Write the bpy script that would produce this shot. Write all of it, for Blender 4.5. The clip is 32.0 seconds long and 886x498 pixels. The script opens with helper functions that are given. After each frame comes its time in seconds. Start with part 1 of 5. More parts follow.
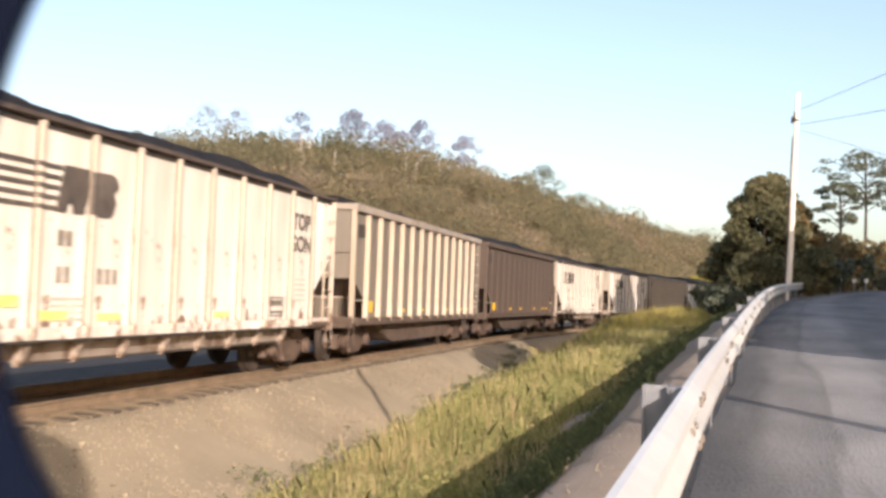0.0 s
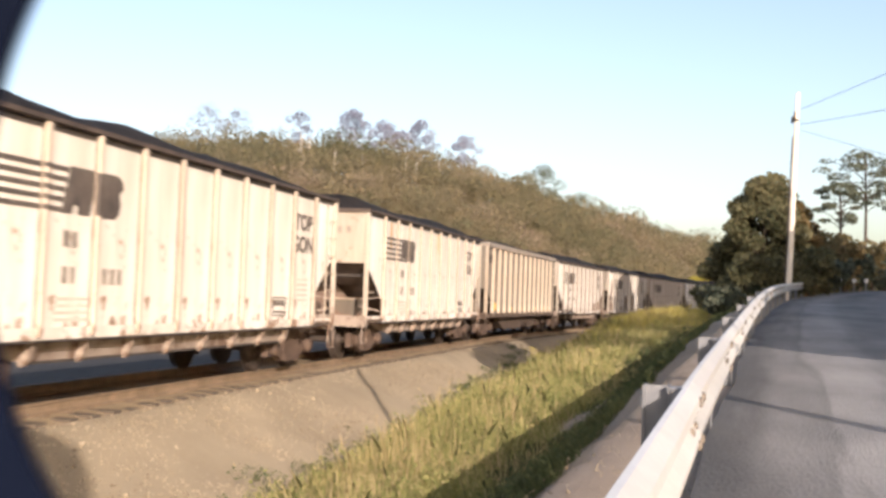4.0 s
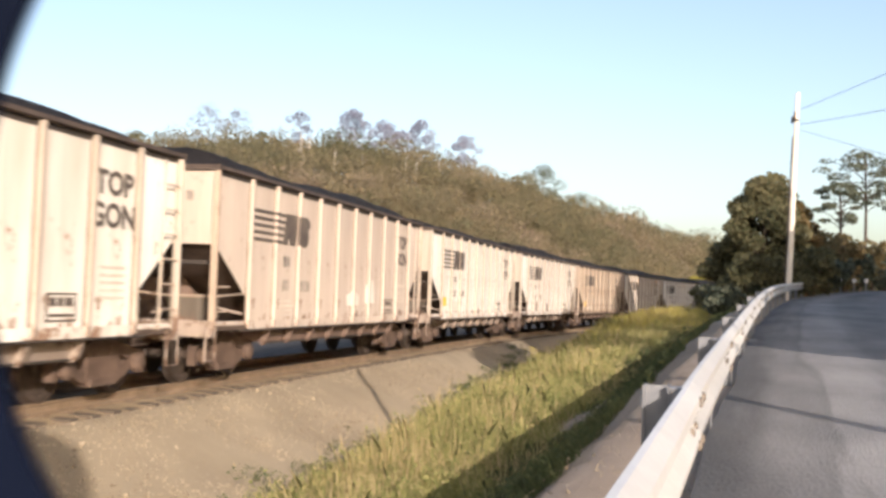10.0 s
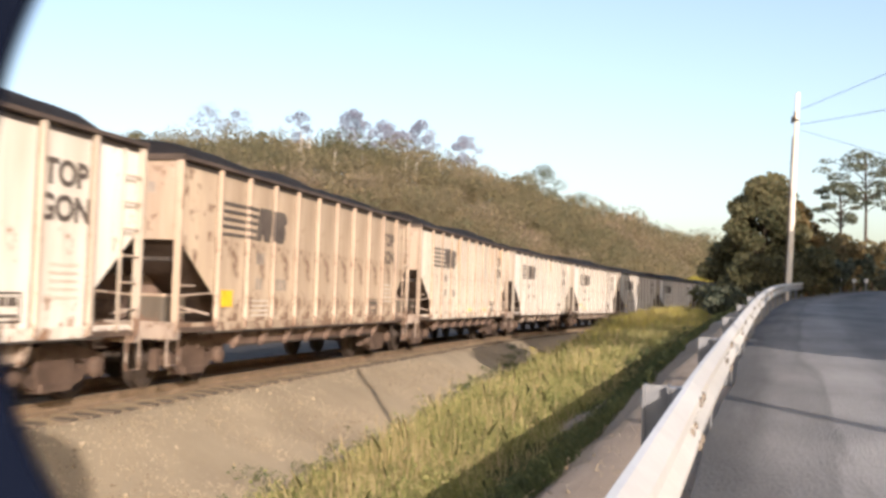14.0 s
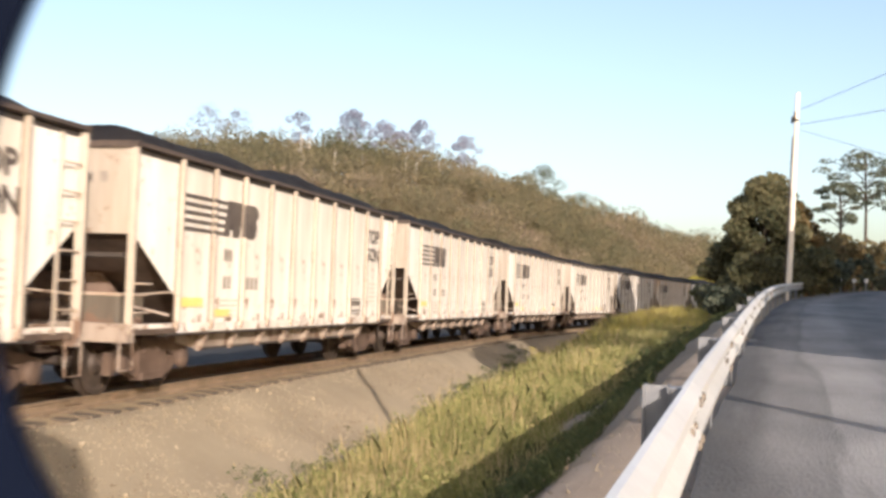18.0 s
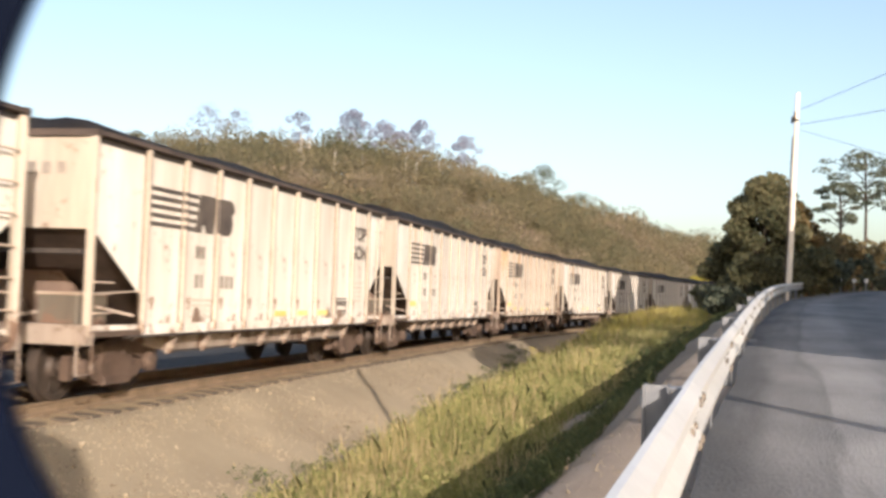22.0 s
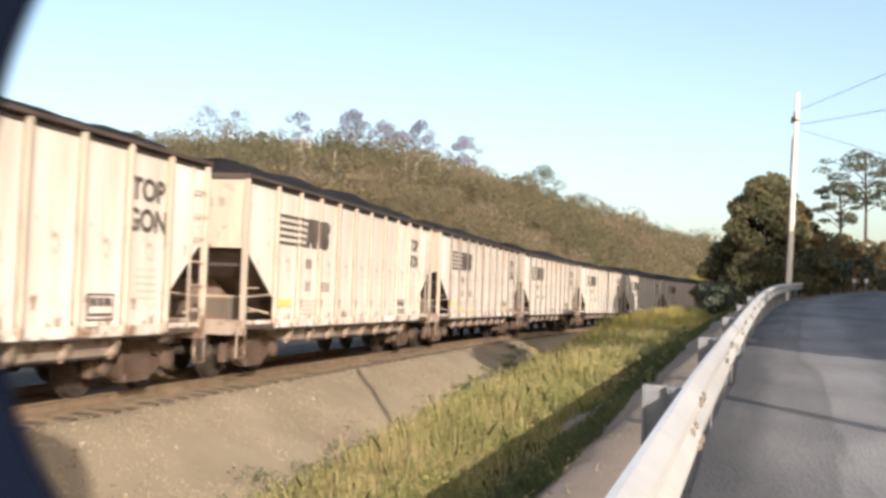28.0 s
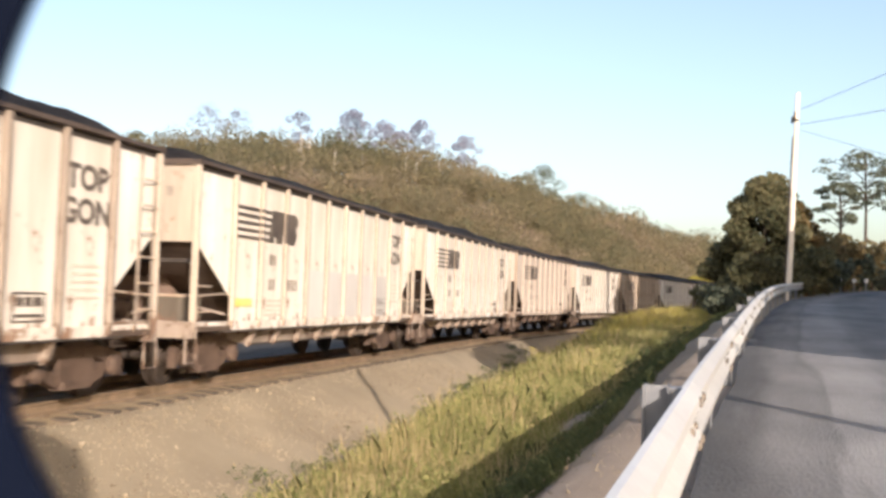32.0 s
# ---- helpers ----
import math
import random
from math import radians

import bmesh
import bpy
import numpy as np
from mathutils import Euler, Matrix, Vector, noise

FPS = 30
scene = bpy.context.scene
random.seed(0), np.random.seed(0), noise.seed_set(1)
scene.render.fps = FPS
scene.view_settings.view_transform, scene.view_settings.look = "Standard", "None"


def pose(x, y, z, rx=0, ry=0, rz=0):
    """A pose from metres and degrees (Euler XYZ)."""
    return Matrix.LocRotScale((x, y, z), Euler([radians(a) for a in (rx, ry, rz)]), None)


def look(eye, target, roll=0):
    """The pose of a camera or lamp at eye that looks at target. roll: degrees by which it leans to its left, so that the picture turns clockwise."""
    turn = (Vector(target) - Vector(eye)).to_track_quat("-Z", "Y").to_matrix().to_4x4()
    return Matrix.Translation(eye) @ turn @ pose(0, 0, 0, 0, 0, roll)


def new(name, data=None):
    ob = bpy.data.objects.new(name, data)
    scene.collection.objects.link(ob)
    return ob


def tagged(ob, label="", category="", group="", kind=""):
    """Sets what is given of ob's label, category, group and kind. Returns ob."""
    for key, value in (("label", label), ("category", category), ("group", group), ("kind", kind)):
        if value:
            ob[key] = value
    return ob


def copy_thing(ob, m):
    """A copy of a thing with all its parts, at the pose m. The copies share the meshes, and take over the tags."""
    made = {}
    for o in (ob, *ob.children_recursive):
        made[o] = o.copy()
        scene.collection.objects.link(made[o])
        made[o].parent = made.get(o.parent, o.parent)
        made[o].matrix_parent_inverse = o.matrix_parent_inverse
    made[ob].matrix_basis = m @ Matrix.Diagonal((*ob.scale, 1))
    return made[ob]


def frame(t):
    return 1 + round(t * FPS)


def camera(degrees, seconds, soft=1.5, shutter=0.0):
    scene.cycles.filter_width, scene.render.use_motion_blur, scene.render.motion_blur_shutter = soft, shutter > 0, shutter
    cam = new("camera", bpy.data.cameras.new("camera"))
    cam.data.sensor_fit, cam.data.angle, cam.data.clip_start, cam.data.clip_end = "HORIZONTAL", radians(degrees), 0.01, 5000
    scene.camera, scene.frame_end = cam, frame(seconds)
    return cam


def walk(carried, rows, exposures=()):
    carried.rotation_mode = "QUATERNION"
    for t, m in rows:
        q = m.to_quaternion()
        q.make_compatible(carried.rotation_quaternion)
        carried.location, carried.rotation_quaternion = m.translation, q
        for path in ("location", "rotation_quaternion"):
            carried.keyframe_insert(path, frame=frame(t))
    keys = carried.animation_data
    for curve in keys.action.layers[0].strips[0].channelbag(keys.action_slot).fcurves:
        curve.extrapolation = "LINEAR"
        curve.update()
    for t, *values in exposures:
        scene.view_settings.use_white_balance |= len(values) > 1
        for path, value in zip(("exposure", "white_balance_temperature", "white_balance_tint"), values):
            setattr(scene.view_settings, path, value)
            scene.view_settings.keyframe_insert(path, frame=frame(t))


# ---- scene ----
import functools

# The camera stands still beside a road, above its guardrail, and looks along a passing coal train.
EYE = Vector((9.141, 0.0, 1.5675))
cam = camera(45.25, 32.0, soft=3.2, shutter=0.3)
YAW, PITCH, ROLL = radians(-13.647), radians(2.554), 1.939
AHEAD = Vector((math.sin(YAW) * math.cos(PITCH), math.cos(YAW) * math.cos(PITCH), math.sin(PITCH)))
STILL = look(EYE, EYE + AHEAD * 10, ROLL)
walk(cam, [(0.0, STILL), (32.0, STILL)], exposures=[
    (0.0, 0.86, 6380, 17), (1.0, 1.01, 6745, 21), (2.0, 1.08, 6845, 22), (3.0, 1.01, 6745, 21), (3.5, 0.90, 6595, 19), (5.5, 0.80, 6345, 16), (6.0, 0.80, 6345, 16), (7.0, 0.88, 6595, 19), (8.0, 0.77, 6345, 15), (12.0, 0.80, 6345, 16), (20.0, 0.78, 6295, 14), (28.0, 0.76, 6245, 13), (30.0, 0.77, 6245, 13), (32.0, 0.80, 6345, 15)])

# Low afternoon sun from behind the camera and to the right of the road.
SUN_WAY = Vector((-0.52, 0.855, 0)).normalized()
SUN_UP = radians(18.0)
world = bpy.data.worlds.new("sky")
scene.world = world
world.use_nodes = True
wn = world.node_tree.nodes
sky = wn.new("ShaderNodeTexSky")
sky.sky_type, sky.sun_disc = "NISHITA", False
sky.sun_elevation = SUN_UP
sky.sun_rotation = math.atan2(-SUN_WAY.x, -SUN_WAY.y)
sky.air_density, sky.dust_density, sky.ozone_density = 1.0, 2.6, 0.45
wn["Background"].inputs["Strength"].default_value = 0.146
world.node_tree.links.new(sky.outputs[0], wn["Background"].inputs["Color"])
sun = new("sun", bpy.data.lights.new("sun", "SUN"))
sun.data.energy, sun.data.angle, sun.data.color = 4.35, radians(0.35), (1.0, 0.89, 0.76)
sun.matrix_world = look((30, -40, 30), Vector((30, -40, 30)) + SUN_WAY * math.cos(SUN_UP) - Vector((0, 0, math.sin(SUN_UP))))


# ---- materials ----
def surface(name, a, b, rough=0.8, scale=3.0, fine=30.0, metal=0.0, stretch=(1, 1, 1), bump=0.3, jitter=0.12, island=0.0, third=None, soft=0.5, spec=0.4, leafy=0.0):
    """A surface that wanders between the colours a and b at two scales, differs a little from piece to piece, and has fine relief."""
    m = bpy.data.materials.new(name)
    m.use_nodes = True
    nt = m.node_tree
    n, l = nt.nodes, nt.links
    bsdf = n["Principled BSDF"]
    co = n.new("ShaderNodeTexCoord")
    mp = n.new("ShaderNodeMapping")
    mp.inputs["Scale"].default_value = stretch
    l.new(co.outputs["Object"], mp.inputs["Vector"])
    big = n.new("ShaderNodeTexNoise")
    big.inputs["Scale"].default_value, big.inputs["Detail"].default_value = scale, 6
    small = n.new("ShaderNodeTexNoise")
    small.inputs["Scale"].default_value, small.inputs["Detail"].default_value = fine, 4
    l.new(mp.outputs[0], big.inputs["Vector"])
    l.new(mp.outputs[0], small.inputs["Vector"])
    ramp = n.new("ShaderNodeValToRGB")
    ramp.color_ramp.elements[0].position, ramp.color_ramp.elements[1].position = 0.5 - soft * 0.5, 0.5 + soft * 0.5
    ramp.color_ramp.elements[0].color, ramp.color_ramp.elements[1].color = (*a, 1), (*b, 1)
    if third:
        e = ramp.color_ramp.elements.new(0.5 + soft * 0.3)
        e.color = (*third, 1)
    mixn = n.new("ShaderNodeMath")
    mixn.operation = "MULTIPLY_ADD"
    mixn.inputs[1].default_value = 0.35
    l.new(small.outputs[0], mixn.inputs[0])
    sub = n.new("ShaderNodeMath")
    sub.operation = "MULTIPLY_ADD"
    sub.inputs[1].default_value, sub.inputs[2].default_value = 1.0, -0.175
    l.new(big.outputs[0], sub.inputs[0])
    l.new(sub.outputs[0], mixn.inputs[2])
    fac = mixn.outputs[0]
    if island:
        geo = n.new("ShaderNodeNewGeometry")
        ad = n.new("ShaderNodeMath")
        ad.operation = "MULTIPLY_ADD"
        ad.inputs[1].default_value, ad.inputs[2].default_value = island, -island / 2
        l.new(geo.outputs["Random Per Island"], ad.inputs[0])
        ad2 = n.new("ShaderNodeMath")
        l.new(ad.outputs[0], ad2.inputs[0])
        l.new(fac, ad2.inputs[1])
        fac = ad2.outputs[0]
    l.new(fac, ramp.inputs[0])
    info = n.new("ShaderNodeObjectInfo")
    rng = n.new("ShaderNodeMapRange")
    rng.inputs["To Min"].default_value, rng.inputs["To Max"].default_value = 1 - jitter, 1 + jitter * 0.6
    l.new(info.outputs["Random"], rng.inputs["Value"])
    hsv = n.new("ShaderNodeHueSaturation")
    l.new(rng.outputs[0], hsv.inputs["Value"])
    l.new(ramp.outputs[0], hsv.inputs["Color"])
    l.new(hsv.outputs[0], bsdf.inputs["Base Color"])
    bsdf.inputs["Roughness"].default_value, bsdf.inputs["Metallic"].default_value = rough, metal
    bsdf.inputs["Specular IOR Level"].default_value = spec
    if bump:
        bp = n.new("ShaderNodeBump")
        bp.inputs["Strength"].default_value, bp.inputs["Distance"].default_value = bump, 0.02
        l.new(small.outputs[0], bp.inputs["Height"])
        l.new(bp.outputs[0], bsdf.inputs["Normal"])
    if leafy:
        glow = n.new("ShaderNodeBsdfTranslucent")
        l.new(hsv.outputs[0], glow.inputs["Color"])
        both = n.new("ShaderNodeMixShader")
        both.inputs[0].default_value = leafy
        l.new(bsdf.outputs[0], both.inputs[1])
        l.new(glow.outputs[0], both.inputs[2])
        l.new(both.outputs[0], n["Material Output"].inputs["Surface"])
    return m


def paint(name, clean, dirt, rust, amount, jitter=0.06):
    """Weathered railcar paint: dirt washed down in streaks, rust breaking out in spots and along the lower edge."""
    m = surface(name, clean, dirt, 0.65, 1.5, 9.0, stretch=(1, 1, 0.13), bump=0.08, jitter=jitter, soft=0.5, spec=0.3)
    n, l = m.node_tree.nodes, m.node_tree.links
    bsdf = n["Principled BSDF"]
    src = bsdf.inputs["Base Color"].links[0].from_socket
    co = n.new("ShaderNodeTexCoord")
    sp = n.new("ShaderNodeTexNoise")
    sp.inputs["Scale"].default_value, sp.inputs["Detail"].default_value, sp.inputs["Roughness"].default_value = 2.6, 9, 0.68
    l.new(co.outputs["Object"], sp.inputs["Vector"])
    sep = n.new("ShaderNodeSeparateXYZ")
    l.new(co.outputs["Object"], sep.inputs[0])
    low = n.new("ShaderNodeMapRange")
    low.inputs["From Min"].default_value, low.inputs["From Max"].default_value = 0.9, 1.7
    low.inputs["To Min"].default_value, low.inputs["To Max"].default_value = 0.09, 0.0
    l.new(sep.outputs["Z"], low.inputs["Value"])
    ad = n.new("ShaderNodeMath")
    l.new(sp.outputs[0], ad.inputs[0])
    l.new(low.outputs[0], ad.inputs[1])
    rp = n.new("ShaderNodeMapRange")
    rp.inputs["From Min"].default_value, rp.inputs["From Max"].default_value = 0.68 - amount, 0.76 - amount
    l.new(ad.outputs[0], rp.inputs["Value"])
    mx = n.new("ShaderNodeMix")
    mx.data_type = "RGBA"
    mx.inputs["B"].default_value = (*rust, 1)
    l.new(rp.outputs[0], mx.inputs["Factor"])
    l.new(src, mx.inputs["A"])
    l.new(mx.outputs["Result"], bsdf.inputs["Base Color"])
    return m


WHITE = paint("white_car_paint", (0.785, 0.755, 0.695), (0.52, 0.46, 0.38), (0.25, 0.15, 0.095), 0.08, 0.09)
CREAM = paint("cream_car_paint", (0.77, 0.71, 0.60), (0.50, 0.42, 0.325), (0.24, 0.14, 0.085), 0.09, 0.10)
DUSTY = paint("dusty_car_paint", (0.54, 0.465, 0.39), (0.40, 0.33, 0.27), (0.24, 0.15, 0.105), 0.07)
TAN = paint("tan_stained_car_paint", (0.53, 0.43, 0.32), (0.30, 0.228, 0.16), (0.17, 0.105, 0.07), 0.13, 0.12)
GREY = paint("grey_car_paint", (0.20, 0.172, 0.14), (0.14, 0.118, 0.094), (0.11, 0.072, 0.05), 0.04)
GREYTOP = paint("grey_chord_paint", (0.34, 0.29, 0.24), (0.24, 0.20, 0.16), (0.14, 0.09, 0.06), 0.05)
RIB = paint("pale_rib_paint", (0.50, 0.42, 0.33), (0.32, 0.255, 0.19), (0.20, 0.125, 0.08), 0.08)
BROWN = paint("brown_car_paint", (0.104, 0.074, 0.056), (0.076, 0.055, 0.042), (0.06, 0.042, 0.032), 0.05)
LOWER = paint("grimy_lower_paint", (0.39, 0.325, 0.27), (0.21, 0.16, 0.125), (0.14, 0.09, 0.062), 0.11)
LOWER_DARK = paint("rusty_lower_paint", (0.20, 0.14, 0.11), (0.12, 0.08, 0.06), (0.08, 0.05, 0.036), 0.10)
POSTS_WHITE = paint("grimy_white_post_paint", (0.54, 0.475, 0.395), (0.34, 0.28, 0.22), (0.18, 0.11, 0.075), 0.08, 0.18)
POSTS_DARK = paint("dark_grimy_post_paint", (0.33, 0.275, 0.225), (0.20, 0.158, 0.124), (0.12, 0.075, 0.052), 0.10, 0.2)
POSTS_RUST = paint("rust_stained_post_paint", (0.52, 0.43, 0.34), (0.30, 0.22, 0.16), (0.15, 0.09, 0.06), 0.10, 0.16)
SEAM = paint("dark_post_seams", (0.11, 0.083, 0.064), (0.29, 0.232, 0.18), (0.10, 0.065, 0.045), 0.16, 0.3)
RUSTY = surface("orange_rust_wash", (0.50, 0.30, 0.15), (0.64, 0.46, 0.29), 0.8, 3, 14, stretch=(1, 1, 0.3), bump=0.05)
PATCH = surface("grey_patched_paint", (0.56, 0.545, 0.52), (0.47, 0.45, 0.42), 0.65, 1.5, 9, stretch=(1, 1, 0.3), bump=0.05)
FINES = surface("brown_track_fines", (0.19, 0.142, 0.085), (0.345, 0.258, 0.155), 0.95, 1.6, 22, bump=0.9)
COAL = surface("coal", (0.008, 0.007, 0.007), (0.028, 0.024, 0.022), 0.8, 2, 22, bump=0.9, jitter=0.1, spec=0.12)
CHORD = surface("dusty_black_steel", (0.040, 0.029, 0.023), (0.092, 0.066, 0.051), 0.7, 2, 14, bump=0.1)
UNDER = surface("grimy_steel_and_shade_brown", (0.055, 0.037, 0.027), (0.12, 0.082, 0.06), 0.8, 2.5, 16, bump=0.3)
TRUCK = surface("brown_cast_steel", (0.06, 0.038, 0.027), (0.125, 0.083, 0.06), 0.75, 3, 20, bump=0.3)
WHEEL = surface("wheel_steel", (0.035, 0.027, 0.022), (0.085, 0.062, 0.048), 0.6, 4, 20, bump=0.2, metal=0.2)
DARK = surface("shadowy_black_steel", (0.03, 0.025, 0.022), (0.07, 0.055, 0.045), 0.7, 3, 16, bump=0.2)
MARK = surface("faded_black_marking", (0.055, 0.045, 0.04), (0.13, 0.105, 0.085), 0.7, 2.5, 16, bump=0.0, jitter=0.15)
FADE = surface("washed_out_lettering", (0.15, 0.13, 0.11), (0.36, 0.31, 0.26), 0.7, 3, 16, bump=0.0)
FAINT = surface("nearly_worn_off_lettering", (0.42, 0.36, 0.29), (0.62, 0.56, 0.48), 0.7, 3, 16, bump=0.0)
ENDBOX = paint("dusty_grey_box_paint", (0.15, 0.125, 0.095), (0.10, 0.082, 0.063), (0.16, 0.10, 0.07), 0.09)
YELLOW = surface("yellow_reflector", (0.85, 0.50, 0.02), (0.72, 0.38, 0.02), 0.5, 4, 20, bump=0.0)
PALE_YELLOW = surface("faded_yellow_strip", (0.80, 0.56, 0.12), (0.74, 0.60, 0.30), 0.6, 4, 20, bump=0.0)
# Near black: the train's shade is put into the ground colour.
VERGE_SHADE = surface("ground_in_train_shade", (0.013, 0.013, 0.015), (0.035, 0.031, 0.028), 0.95, 0.6, 14, bump=0.8)
GRAFF = surface("brown_spray_patch", (0.17, 0.11, 0.08), (0.26, 0.18, 0.13), 0.7, 2, 12, bump=0.05)
RAIL = surface("rusty_rail", (0.13, 0.092, 0.056), (0.23, 0.165, 0.108), 0.65, 3, 24, bump=0.15)
# Ties darker than the fines: their colour draws the shadowed notches at the ends.
TIE = surface("weathered_tie_shade_dark", (0.065, 0.05, 0.037), (0.13, 0.10, 0.072), 0.9, 2, 18, stretch=(0.4, 4, 4), bump=0.4, jitter=0.2)
STONE = surface("ballast_stone", (0.195, 0.152, 0.099), (0.385, 0.312, 0.212), 0.9, 1.2, 26, island=0.55, bump=0.5)
BED = surface("ballast_bed", (0.21, 0.166, 0.108), (0.36, 0.29, 0.192), 0.95, 0.7, 34, bump=1.0, soft=0.8)
SOIL = surface("roadside_soil", (0.17, 0.13, 0.09), (0.31, 0.245, 0.175), 0.95, 0.5, 12, bump=0.8)
GRAVEL = surface("tan_shoulder_gravel", (0.20, 0.150, 0.108), (0.375, 0.298, 0.225), 0.95, 1.4, 30, bump=1.0, soft=0.8)
ASPHALT = surface("worn_asphalt", (0.112, 0.110, 0.110), (0.275, 0.264, 0.252), 0.85, 0.9, 38, stretch=(1, 0.45, 1), bump=0.7, soft=0.55)
nt = ASPHALT.node_tree
src = nt.nodes["Principled BSDF"].inputs["Base Color"].links[0].from_socket
uvn, sepn, wob, addn, rampn, mul = (nt.nodes.new("ShaderNode" + k) for k in ("UVMap", "SeparateXYZ", "TexNoise", "Math", "ValToRGB", "Mix"))
wob.inputs["Scale"].default_value, wob.inputs["Detail"].default_value = 3.0, 5
addn.operation = "MULTIPLY_ADD"
addn.inputs[1].default_value = 0.9
nt.links.new(uvn.outputs[0], sepn.inputs[0])
nt.links.new(uvn.outputs[0], wob.inputs["Vector"])
nt.links.new(wob.outputs[0], addn.inputs[0])
nt.links.new(sepn.outputs["X"], addn.inputs[2])
scl = nt.nodes.new("ShaderNodeMath")
scl.operation = "DIVIDE"
scl.inputs[1].default_value = 8.0
nt.links.new(addn.outputs[0], scl.inputs[0])
nt.links.new(scl.outputs[0], rampn.inputs[0])
# bare grit by the edge, worn pale wheel paths, a darker strip between
for pos, val in ((0.040, 0.40), (0.070, 0.46), (0.095, 0.72), (0.115, 0.94), (0.135, 0.92), (0.150, 0.80), (0.162, 1.22), (0.225, 1.36), (0.28, 0.95), (0.36, 0.9), (0.45, 1.15)):
    e = rampn.color_ramp.elements.new(pos)
    e.color = (val, val, val, 1)
mul.data_type, mul.blend_type = "RGBA", "MULTIPLY"
mul.inputs["Factor"].default_value = 1.0
nt.links.new(src, mul.inputs["A"])
nt.links.new(rampn.outputs[0], mul.inputs["B"])
nt.links.new(mul.outputs["Result"], nt.nodes["Principled BSDF"].inputs["Base Color"])
ZINC = surface("galvanised_steel", (0.72, 0.70, 0.67), (0.56, 0.545, 0.52), 0.45, 1.5, 18, metal=0.4, bump=0.08, stretch=(1, 1, 1))
POSTM = surface("weathered_steel_post", (0.25, 0.255, 0.265), (0.16, 0.165, 0.175), 0.6, 3, 20, metal=0.2, bump=0.15)
BOLT = surface("dark_bolt", (0.10, 0.09, 0.08), (0.18, 0.15, 0.12), 0.6, 8, 30, bump=0.0)
GRASS = surface("ditch_grass", (0.185, 0.21, 0.070), (0.55, 0.445, 0.20), 0.8, 0.7, 3, island=0.42, bump=0.0, soft=0.7, third=(0.36, 0.325, 0.125), spec=0.2, leafy=0.4)
STRAW = surface("dry_grass_stalks", (0.40, 0.31, 0.145), (0.60, 0.46, 0.25), 0.8, 0.5, 3, island=0.55, bump=0.0, soft=0.8, spec=0.2, leafy=0.4)
# Dark green of the ballast weeds; on the bank it paints the guardrail's shadow.
WEED_AND_SHADE = surface("dark_weeds_and_rail_shade", (0.042, 0.062, 0.028), (0.13, 0.14, 0.062), 0.8, 0.5, 3, island=0.55, bump=0.0, soft=0.8, spec=0.15, leafy=0.25)
GOLDGRASS = surface("golden_grass", (0.40, 0.36, 0.09), (0.66, 0.54, 0.17), 0.8, 0.5, 3, island=0.55, bump=0.0, soft=0.8, spec=0.2, leafy=0.4)
# Bark darkened in colour for the backlit shade on the pine trunks.
PINEBARK = surface("pine_bark_shade_dark", (0.045, 0.036, 0.03), (0.09, 0.07, 0.055), 0.95, 2, 14, stretch=(1, 1, 0.25), bump=0.5)
WOODS = surface("autumn_woods", (0.165, 0.16, 0.090), (0.36, 0.28, 0.20), 0.9, 0.045, 0.16, island=0.16, bump=0.0, soft=0.42, third=(0.285, 0.235, 0.145), spec=0.05, leafy=0.65)
# Distance haze and sky glare are put into this pale blue leaf colour.
HAZY = surface("haze_pale_twigs", (0.27, 0.285, 0.37), (0.42, 0.40, 0.45), 0.9, 0.05, 0.4, island=0.4, bump=0.0, spec=0.05, leafy=0.6)
EVERGREEN = surface("far_dark_evergreens", (0.085, 0.095, 0.055), (0.17, 0.165, 0.085), 0.9, 0.05, 0.4, island=0.35, bump=0.0, spec=0.05, leafy=0.5)
LEAF = surface("dark_green_leaves", (0.088, 0.098, 0.052), (0.25, 0.215, 0.112), 0.8, 0.3, 2, island=0.45, bump=0.0, soft=0.7, spec=0.2, leafy=0.5)
TURNED = surface("turning_leaves", (0.145, 0.125, 0.058), (0.36, 0.245, 0.115), 0.8, 0.3, 2, island=0.55, bump=0.0, soft=0.7, spec=0.2, leafy=0.45)
GOLD = surface("yellow_leaves", (0.36, 0.33, 0.06), (0.58, 0.48, 0.11), 0.8, 0.3, 2, island=0.55, bump=0.0, soft=0.7, spec=0.2, leafy=0.3)
NEEDLE = surface("pine_needles", (0.075, 0.092, 0.066), (0.17, 0.175, 0.115), 0.8, 0.4, 2, island=0.55, bump=0.0, spec=0.2, leafy=0.4)
BARK = surface("grey_brown_bark", (0.10, 0.075, 0.055), (0.20, 0.16, 0.12), 0.95, 2, 14, stretch=(1, 1, 0.25), bump=0.6)
PALEBARK = surface("pale_grey_bark", (0.34, 0.30, 0.24), (0.46, 0.41, 0.34), 0.9, 2, 14, stretch=(1, 1, 0.25), bump=0.3)
POLEW = surface("sun_bleached_pole_wood", (0.60, 0.52, 0.42), (0.78, 0.71, 0.61), 0.9, 3, 18, stretch=(2, 2, 0.12), bump=0.3)
WIRE = surface("black_cable", (0.02, 0.02, 0.02), (0.04, 0.04, 0.04), 0.6, 5, 20, bump=0.0)
RIM = surface("black_lens_rim", (0.0030, 0.0050, 0.0125), (0.0044, 0.0068, 0.016), 0.9, 20, 90, bump=0.0, spec=0.03)
HILLSIDE = surface("leaf_littered_hillside", (0.17, 0.14, 0.075), (0.27, 0.20, 0.12), 0.95, 0.06, 0.6, bump=0.3)
TRAILER = surface("white_trailer_panel", (0.70, 0.70, 0.68), (0.60, 0.60, 0.58), 0.4, 1, 12, bump=0.02)
